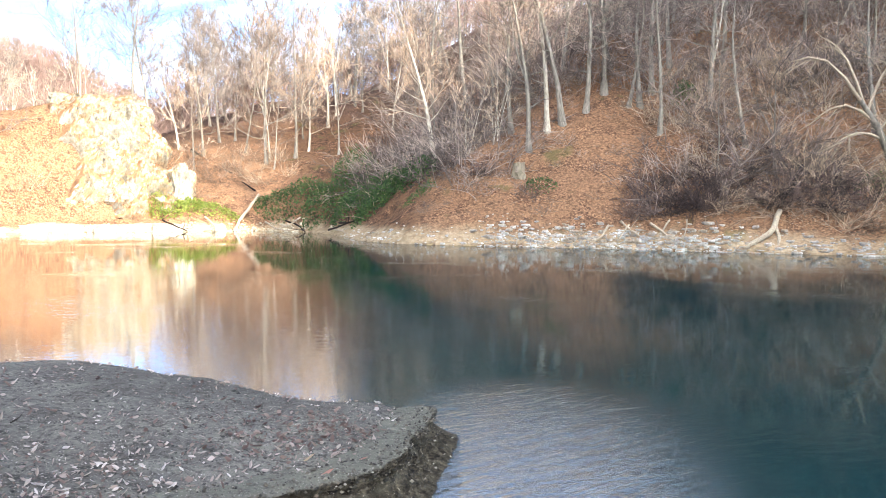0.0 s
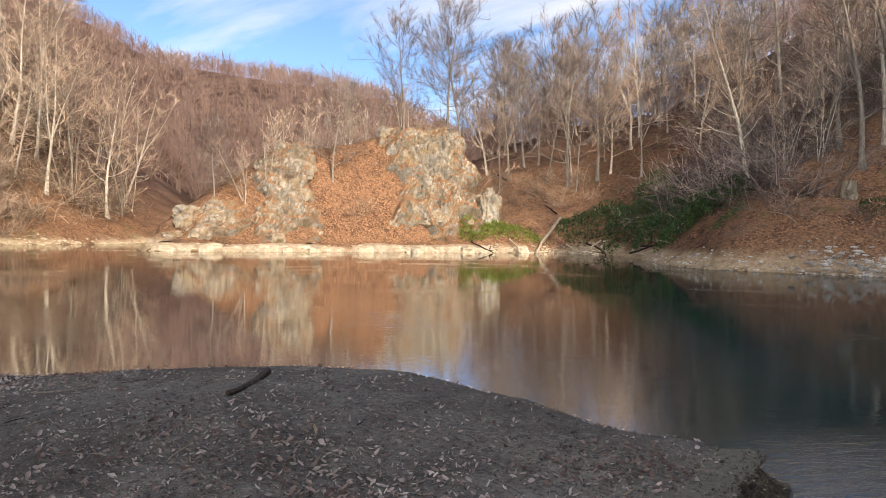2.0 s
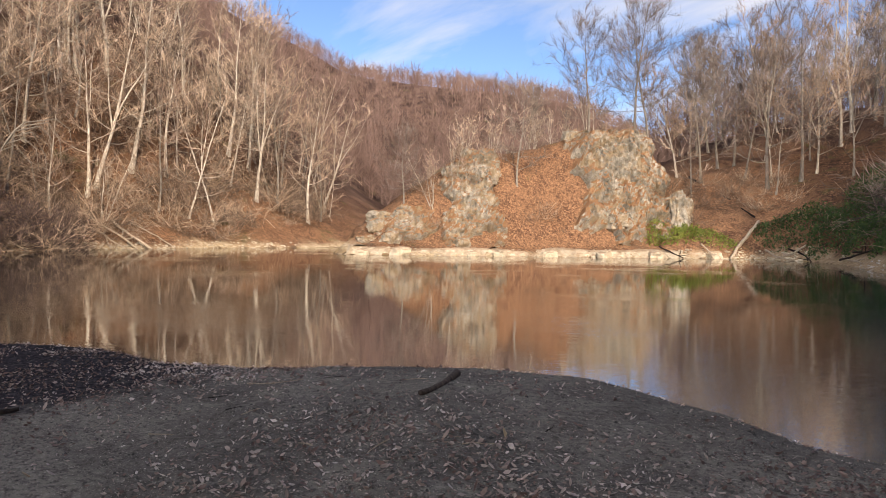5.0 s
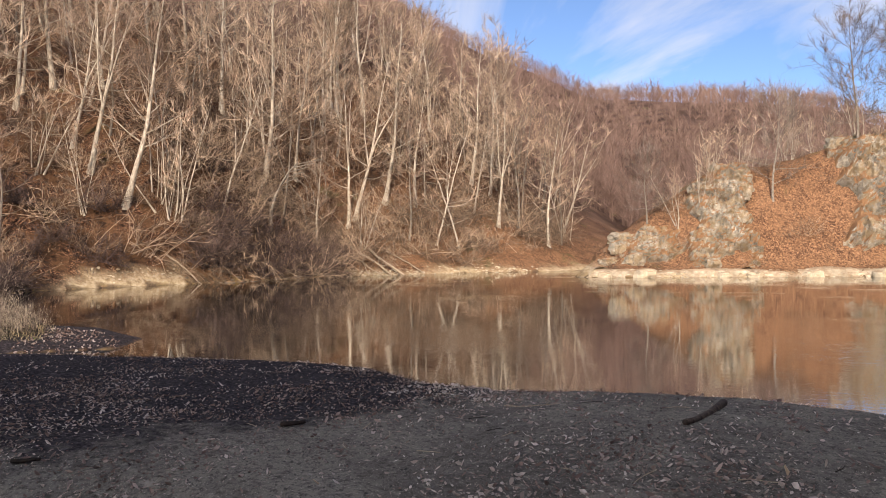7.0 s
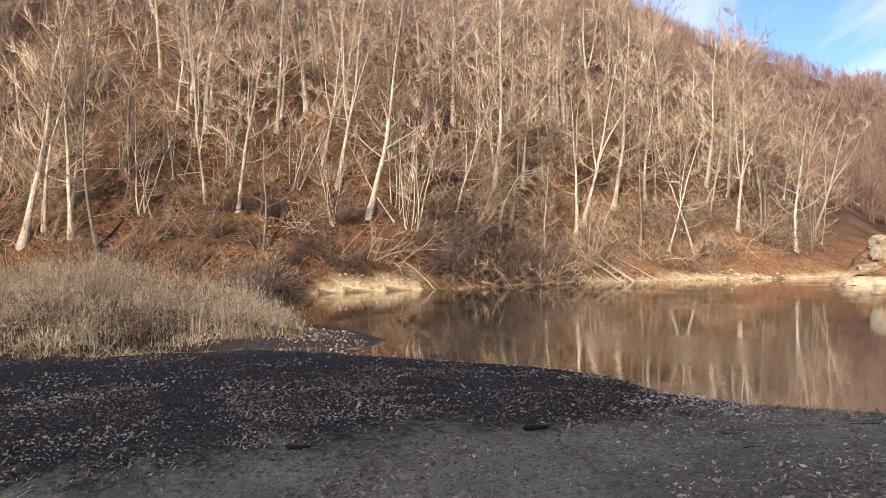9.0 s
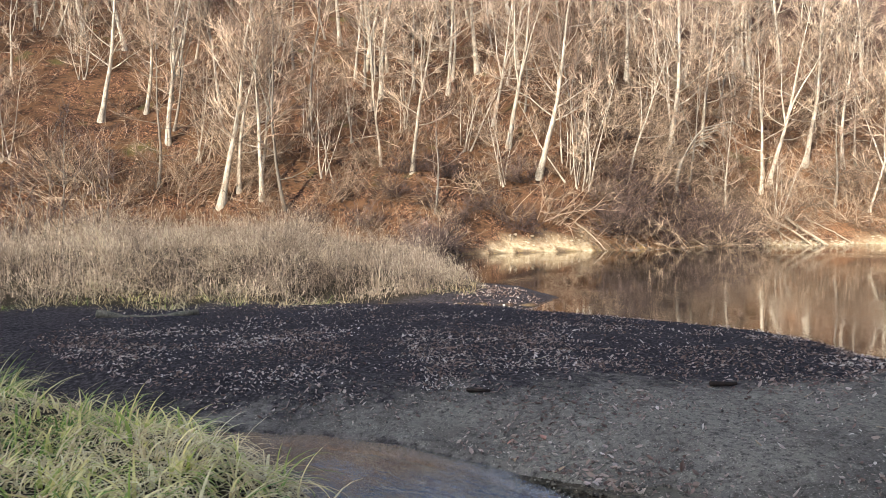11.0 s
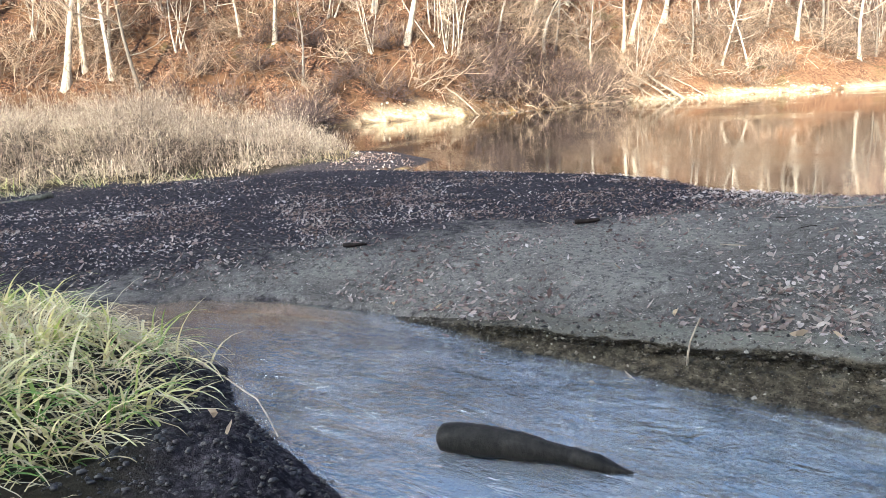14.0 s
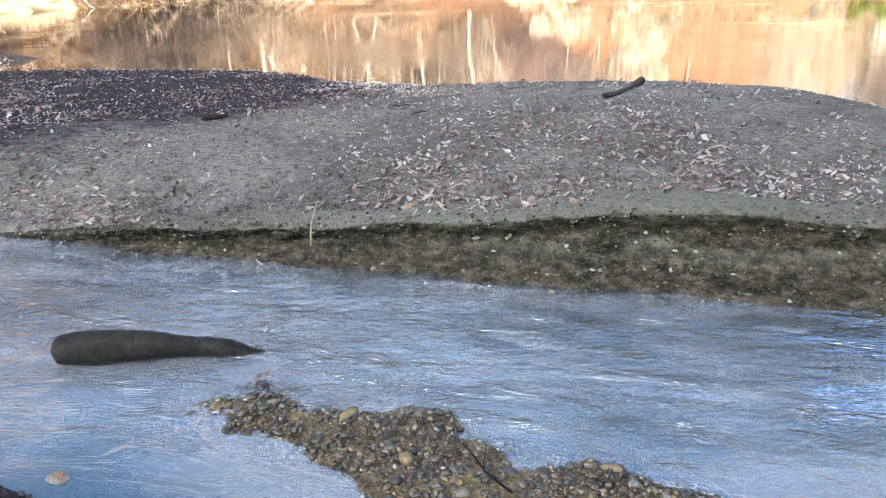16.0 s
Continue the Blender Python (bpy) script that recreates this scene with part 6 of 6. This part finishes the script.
tufts("bank_grass", FOOT, 20, 22, 0.11, 0.2, 0.62, 44, GRASS, "green and straw grass tufts along the edge of the silt", 0.004, None, lambda x, y, g: g.rand(len(x)) < np.clip(0.55 + 2.0 * vnoise(x, y, 1.3, 3), 0.05, 1))
STRAW = leaf_material("straw", [(0.0, (0.34, 0.25, 0.12)), (0.5, (0.58, 0.48, 0.28)), (1.0, (0.74, 0.66, 0.46))], 0.6)
tufts("foot_straw", FOOT, 70, 20, 0.14, 0.2, 0.6, 55, STRAW, "matted straw skirting the dry meadow plants", 0.004)
# long grass hanging over the near bank
NEAR = [(-13.5, -6.9), (-11.6, -5.5), (-9.9, -4.15), (-8.5, -2.75), (-7.4, -1.72), (-6.6, -1.12), (-5.75, -0.72), (-5.0, -0.62), (-4.5, -0.72), (-3.95, -0.95), (-3.2, -1.3), (-2.4, -2.2), (-2.4, -4.5), (-7, -9), (-13, -11)]
tufts("near_grass", NEAR, 430, 21, 0.07, 0.22, 0.56, 46, GRASS, "long green and yellowed grass flattened over the bank", 0.0074, 0.75, lambda x, y, g: g.rand(len(x)) < np.clip(1.15 - (np.hypot(x + 1.5, y + 0.5) - 3.5) / 9, 0.15, 1), 6)
tufts("straw", NEAR, 900, 17, 0.13, 0.2, 0.5, 48, STRAW, "matted dead straw among the grass", 0.0052, 0.75, lambda x, y, g: np.hypot(x, y) < 9, 5, 1.25)
tufts("tall_grass", [(-11.0, -5.6), (-10.2, -4.5), (-9.2, -3.7), (-8.8, -4.6), (-10.0, -6.2)], 46, 22, 0.12, 0.45, 0.85, 57, GRASS, "tall green grass at the bend of the bank", 0.004, None, None, 6)


def leaf_scatter(name, x, y, size, seed, mat, label):
    """Fallen leaves: folded, curled blades lying on the ground."""
    g = np.random.RandomState(seed)
    n = len(x)
    prof = np.array([(-1, 0, 0.12), (-0.45, 0.55, 0.25), (-0.3, -0.62, 0.22), (0.3, 0.6, 0.28), (0.45, -0.5, 0.2), (1, 0, 0.3), (-0.3, 0, 0.0), (0.35, 0, 0.02)])
    tri = np.array([(0, 6, 1), (0, 2, 6), (1, 6, 3), (6, 7, 3), (2, 4, 6), (6, 4, 7), (3, 7, 5), (7, 4, 5)])
    p = prof[None] * np.stack([g.uniform(0.8, 1.2, n), g.uniform(0.35, 0.95, n), g.uniform(0.2, 3.4, n)], 1)[:, None] * np.asarray(size)[:, None, None]
    a, b, c = g.uniform(0, 2 * np.pi, n), g.normal(0, 0.38, n), g.normal(0, 0.38, n)
    ca, sa = np.cos(a)[:, None], np.sin(a)[:, None]
    X = p[..., 0] * ca - p[..., 1] * sa
    Y = p[..., 0] * sa + p[..., 1] * ca
    Z = p[..., 2] + p[..., 0] * b[:, None] + p[..., 1] * c[:, None] + 0.25 * np.asarray(size)[:, None] * np.abs(b)[:, None]
    co = np.stack([X + x[:, None], Y + y[:, None], Z + height(x, y)[:, None] + 0.006], -1).reshape(-1, 3)
    me = bpy.data.meshes.new(name)
    fill_mesh(me, co, (tri[None] + (np.arange(n) * 8)[:, None, None]).reshape(-1, 3), False)
    me.materials.append(mat)
    return tagged(new(name, me), label, "leaves", kind="stuff")


FLAT = [(-16, -5), (-15.5, 2.4), (-14, 4.6), (-12, 5.9), (-9.2, 6.4), (-7.8, 7.0), (-6.3, 8.0), (-3.6, 8.4), (-1.6, 7.5), (-0.3, 7.0), (-0.5, 5.0), (-2.2, 3.6), (-4.0, 2.1), (-5.8, 1.1), (-7.1, 0.2), (-8, -1.5), (-12, -5)]


def leafy(x, y, g):
    band = np.exp(-((x + 10.5) / 2.8) ** 2) * 0.7 + 0.13
    piles = sum(a * np.exp(-((x - px) ** 2 + (y - py) ** 2) / (2 * r * r)) for px, py, r, a in [(-5.3, 1.35, 0.35, 2.4), (-4.2, 1.75, 0.3, 3.0), (-3.75, 2.8, 0.35, 3.4), (-3.0, 3.2, 0.32, 3.0), (-4.1, 3.1, 0.3, 2.4), (-3.3, 4.4, 0.6, 0.7), (-2.2, 4.2, 0.5, 0.8), (-4.4, 4.3, 0.5, 0.7), (-6.6, 1.4, 0.5, 0.6), (-7.7, 6.0, 0.8, 0.8), (-1.2, 5.6, 0.5, 0.6), (-0.6, 5.9, 0.35, 1.0)])
    clump = np.clip(0.6 + 3.2 * vnoise(x, y, 0.8, 4), 0.08, 1.9)
    return (g.rand(len(x)) < (band * clump + piles)) & (signed(x, y, WET) > 0.05)


x, y, g = fill_polygon(23000, FLAT, 51, leafy)
leaf_scatter("fallen_leaves", x, y, 0.010 * 3.4 ** (g.rand(len(x)) ** 1.7), 52, LITTER, "pale curled dead leaves scattered over the dark silt")
x, y, g = fill_polygon(500, [(-19, 2.2), (-16.6, 3.4), (-18, 4.4), (-21, 4.4), (-23, 3.6)], 53)
leaf_scatter("fallen_leaves", x, y, g.uniform(0.02, 0.05, len(x)), 54, LITTER, "dead leaves on the small silt point by the reeds")
PALE_LEAF = leaf_material("pale_leaf", [(0.0, (0.15, 0.10, 0.082)), (0.5, (0.36, 0.285, 0.24)), (1.0, (0.62, 0.55, 0.48))], 0.5)
g = np.random.RandomState(58)
for px, py, r, n in [(-5.25, 1.45, 0.22, 70), (-4.2, 1.85, 0.16, 60), (-3.75, 2.8, 0.22, 110), (-3.0, 3.2, 0.2, 90), (-4.15, 3.15, 0.25, 60), (-2.4, 4.1, 0.35, 60), (-3.3, 4.5, 0.5, 70), (-6.5, 1.2, 0.3, 40), (-1.0, 5.6, 0.4, 50)]:
    n = int(1.7 * n)
    x, y = px + g.normal(0, r * 1.5, n), py + g.normal(0, r * 0.7, n)
    ok = signed(x, y, WET) > 0.16
    x, y = x[ok], y[ok]
    leaf_scatter("leaf_drift", x, y, g.uniform(0.014, 0.034, len(x)), 59 + n, PALE_LEAF, "small drift of pale curled leaves on the silt")
# single leaves by the stream that stand out
leaf_tones = [leaf_material("leaf_tan", [(0.0, (0.46, 0.34, 0.22)), (1.0, (0.5, 0.38, 0.26))]), leaf_material("leaf_pink", [(0.0, (0.42, 0.22, 0.18)), (1.0, (0.46, 0.26, 0.2))]), leaf_material("leaf_yellow", [(0.0, (0.55, 0.5, 0.16)), (1.0, (0.6, 0.55, 0.2))])]
lead = {}
for k, (x, y, s, tone) in enumerate([(-5.9, 1.22, 0.05, 0), (-5.55, 1.18, 0.045, 1), (-5.3, 1.45, 0.06, 1), (-5.15, 1.32, 0.05, 1), (-5.05, 1.5, 0.055, 0), (-6.6, 1.0, 0.04, 1), (-6.5, 1.25, 0.045, 1), (-6.2, 0.95, 0.035, 0), (-4.35, 1.72, 0.06, 0), (-4.15, 1.85, 0.055, 0), (-4.3, 1.95, 0.05, 0),
                                      (-3.85, 2.75, 0.06, 0), (-3.7, 2.9, 0.05, 0), (-3.55, 2.7, 0.06, 0), (-2.95, 3.25, 0.06, 0), (-2.75, 3.45, 0.05, 0), (-3.3, 2.75, 0.05, 0), (-4.6, 2.45, 0.045, 0), (-5.6, 2.6, 0.05, 0), (-3.2, 5.0, 0.06, 0), (-4.25, -0.42, 0.06, 0), (-3.9, -0.35, 0.05, 0), (-0.75, 4.95, 0.07, 1), (-0.55, 5.3, 0.06, 1), (-0.9, 5.2, 0.05, 0), (-2.25, 3.15, 0.035, 2)]):
    key = (tone, k % 3)
    if key not in lead:
        lead[key] = leaf_scatter("fallen_leaf", np.zeros(1), np.zeros(1), [1.0], 60 + 7 * tone + k % 3, leaf_tones[tone], "single curled dead leaf on the silt").data
        z0 = float(height(0.0, 0.0)[0])
        for ob in [o for o in scene.objects if o.data == lead[key]]:
            bpy.data.objects.remove(ob)
        lead[key].transform(Matrix.Translation((0, 0, -z0)))
    ob = new("fallen_leaf", lead[key])
    ob.matrix_basis = pose(x, y, float(height(x, y)[0]) + 0.002, 0, 0, 73 * k) @ Matrix.Scale(s, 4)
    tagged(ob, ("dry tan", "pinkish brown", "yellow")[tone] + " curled fallen leaf on the silt by the stream", "leaf", "single leaves by the stream")

# ---- gravel, clods, sticks ----
x, y, g = fill_polygon(6000, [(-3.5, 0.7), (-3.1, 1.35), (-2.0, 1.85), (-0.9, 2.2), (-0.3, 1.8), (-0.7, 1.0), (-1.9, 0.9), (-2.8, 0.7)], 61, lambda x, y, g: signed(x, y, GRAVEL) + 0.35 * vnoise(x, y, 0.45, 3) < 0.10 * g.randn(len(x)) * 0.8)
size = 0.0036 * (4.2 ** (g.rand(len(x)) ** 2.0))
lumps("gravel", x, y, height(x, y) + size * 0.3, size, 62, PEBBLE, "wet mixed gravel bar in the stream", "gravel", 0.65)
x, y, g = fill_polygon(900, [(-5.5, -0.3), (-4.3, 1.4), (-2.5, 2.8), (-1.2, 3.6), (-0.5, 2.5), (-0.6, 0.9), (-2.5, 0.4), (-4.0, 0.0)], 63, lambda x, y, g: signed(x, y, WET) < -0.02)
size = 0.012 * (3.5 ** (g.rand(len(x)) ** 2))
lumps("stream_pebbles", x, y, height(x, y) + size * 0.2, size, 64, PEBBLE, "pebbles on the bed of the stream", "pebbles", 0.6)
STONES = "larger pebbles on the gravel bar"
for k in range(46):
    px, py = -3.15 + 2.2 * rng.rand(), 0
    py = 0.95 + (px + 3.15) * 0.40 + rng.uniform(-0.18, 0.30)
    s = rng.uniform(0.007, 0.013)
    if k < 4:
        px, py, s = [(-3.0, 1.2, 0.028), (-3.62, 0.33, 0.04), (-3.5, 0.30, 0.05), (-2.3, 1.5, 0.022)][k]
    ob = rock("pebble", px, py, float(height(px, py)[0]) + s * 0.5, s * 1.25, s, s * 0.7, 200 + k, PEBBLE, "rounded wet pebble on the gravel bar", 37 * k, 0.12, 2, STONES)
    ob["category"] = "pebble"
rock("pebble", -2.92, 0.345, 0.03, 0.045, 0.032, 0.03, 251, PALE_STONE, "pale rounded stone at the edge of the shallows", 30, 0.12, 2, STONES)["category"] = "pebble"
# crumbs of silt and small stones over the flat
x, y, g = fill_polygon(12000, FLAT, 65, lambda x, y, g: (signed(x, y, WET) > 0.02) & (g.rand(len(x)) < np.clip(1.2 - np.hypot(x, y) / 9, 0.08, 1)))
size = 0.004 * (4.0 ** (g.rand(len(x)) ** 2.5))
CRUMB = Nodes("silt_crumb")
CRUMB = CRUMB.done(CRUMB.ramp(island(CRUMB), [(0.0, (0.035, 0.032, 0.028)), (0.8, (0.08, 0.072, 0.06)), (1.0, (0.20, 0.18, 0.15))]), 0.85)
lumps("silt_crumbs", x, y, height(x, y) + size * 0.3, size, 66, CRUMB, "crumbs of silt and grit on the flat", "grit", 0.7, 8)
x, y, g = fill_polygon(4200, [(-5.7, -0.4), (-4.8, -0.25), (-3.8, 0.1), (-2.9, 0.25), (-2.0, 0.4), (-1.9, -0.5), (-3.0, -1.0), (-3.8, -1.1), (-4.8, -0.8)], 67, lambda x, y, g: signed(x, y, WET) > -0.05)
size = 0.003 * (6.0 ** (g.rand(len(x)) ** 2.4))
SOIL = Nodes("black_soil")
SOIL = SOIL.done(SOIL.mix(SOIL.noise(SOIL.at(), 30.0), (0.010, 0.008, 0.007, 1), (0.035, 0.028, 0.024, 1)), 0.6, None, 0.45)
lumps("soil_clods", x, y, height(x, y) + size * 0.2, size, 68, SOIL, "black wet clods of soil on the near bank", "soil", 0.8)
co = np.empty(len(cut_bank.data.vertices) * 3, np.float32)
cut_bank.data.vertices.foreach_get("co", co)
co = co.reshape(-1, 3)
co = co[(co[:, 2] > 0.0) & (co[:, 2] < 0.42)]
g = np.random.RandomState(69)
p = co[g.randint(0, len(co), 9000)] + g.normal(0, 0.012, (9000, 3))
size = 0.0035 * (5.5 ** (g.rand(9000) ** 2.0))
GRIT = Nodes("bank_grit")
GRIT = GRIT.done(GRIT.ramp(island(GRIT), [(0.0, (0.012, 0.010, 0.008)), (0.5, (0.050, 0.041, 0.030)), (0.88, (0.115, 0.095, 0.070)), (1.0, (0.30, 0.27, 0.22))]), 0.8)
lumps("bank_grit", p[:, 0], p[:, 1], p[:, 2], size, 70, GRIT, "grit and small stones in the cut bank", "grit", 0.8, 8)

# sunken log in the stream, one thick end raised
log = thing("sunken_log", Matrix.Translation((-3.80, 0.62, 0.12)), "black waterlogged log lying in the stream", "log")
line = np.array([(0, 0, 0.0), (0.015, 0.02, 0.0), (0.08, 0.11, 0.0), (0.17, 0.24, -0.004), (0.27, 0.36, -0.012), (0.36, 0.50, -0.03), (0.45, 0.62, -0.055), (0.54, 0.74, -0.095)])
s = np.linspace(0, 1, 34)
full = np.stack([np.interp(s, np.linspace(0, 1, 8), line[:, c]) for c in range(3)], 1)
girth = np.interp(s, np.linspace(0, 1, 8), [0.045, 0.070, 0.075, 0.071, 0.062, 0.050, 0.040, 0.012]) * (1 + 0.2 * vnoise(s, 0 * s + 3, 0.12, 3))
girth[0] = 0.01
stem_me = tube_mesh("stem", [(full, girth, 16)])
for v in stem_me.vertices:
    v.co += Vector((1, 1, 0.8)) * noise.noise(v.co * 26) * 0.008 + Vector((0.4, -0.4, 0.7)) * noise.noise(v.co * 9) * 0.014
part("stem", stem_me, WET_LOG, log)
wood_piece("broken_branch", on(-4.47, 5.60, 0.03), on(-4.76, 6.62, 0.07), 0.026, 0.04, wood_material("broken_wood", (0.085, 0.062, 0.048), (0.014, 0.010, 0.008)), "dark broken branch lying on the silt", 131, 0.01, 0, 6)
wood_piece("rotting_log", on(-14.75, -4.75, 0.05), on(-14.8, -3.0, 0.05), 0.09, 0.065, wood_material("rotting_wood", (0.16, 0.145, 0.11), (0.035, 0.030, 0.024)), "grey-green rotting log at the foot of the reeds", 132, 0.0, 0, 12)
wood_piece("bark_piece", on(-7.65, 3.25, 0.03), on(-7.5, 3.45, 0.05), 0.034, 0.018, DARK_WOOD, "dark lump of bark on the silt", 133, 0.05, 0, 5)
wood_piece("bark_piece", on(-7.9, 0.85, 0.02), on(-7.75, 1.05, 0.03), 0.022, 0.015, DARK_WOOD, "short dark piece of wood on the silt", 134, 0.05, 0, 5)
wood_piece("dry_twig", (-3.80, 2.00, 0.26), (-3.72, 2.02, 0.54), 0.006, 0.004, DRY_WOOD, "pale twig standing in the edge of the bank", 135, 0.06, 0, 5, "twigs on the silt", 5)
wood_piece("dry_twig", on(-6.7, 5.45, 0.02), on(-6.25, 5.85, 0.03), 0.007, 0.004, DRY_WOOD, "pale dry twig lying on the silt", 136, 0.08, 1, 5, "twigs on the silt", 5)
wood_piece("dry_twig", on(-1.75, 1.42, 0.02), on(-1.86, 1.30, 0.20), 0.005, 0.003, DARK_WOOD, "thin dark twig sticking out of the gravel", 137, 0.10, 1, 5, "twigs on the silt", 5)
wood_piece("dry_twig", on(-5.15, -0.52, 0.05), on(-4.25, -0.12, 0.03), 0.006, 0.004, DRY_WOOD, "thin pale root lying over the black soil", 138, 0.05, 0, 7, "twigs on the silt", 5)
for k in range(34):
    px, py = rng.uniform(-10.5, -1.5), rng.uniform(1.5, 7.0)
    if float(signed(np.array([px]), np.array([py]), WET)[0]) < 0.3:
        continue
    a, L = rng.uniform(0, 6.28), rng.uniform(0.08, 0.32)
    wood_piece("dry_twig", on(px, py, 0.008), on(px + L * math.cos(a), py + L * math.sin(a), 0.012), 0.005, 0.003, DRY_WOOD if k % 3 else DARK_WOOD, "thin dry twig lying on the silt", 150 + k, 0.08, 0, 4, "twigs on the silt", 5)
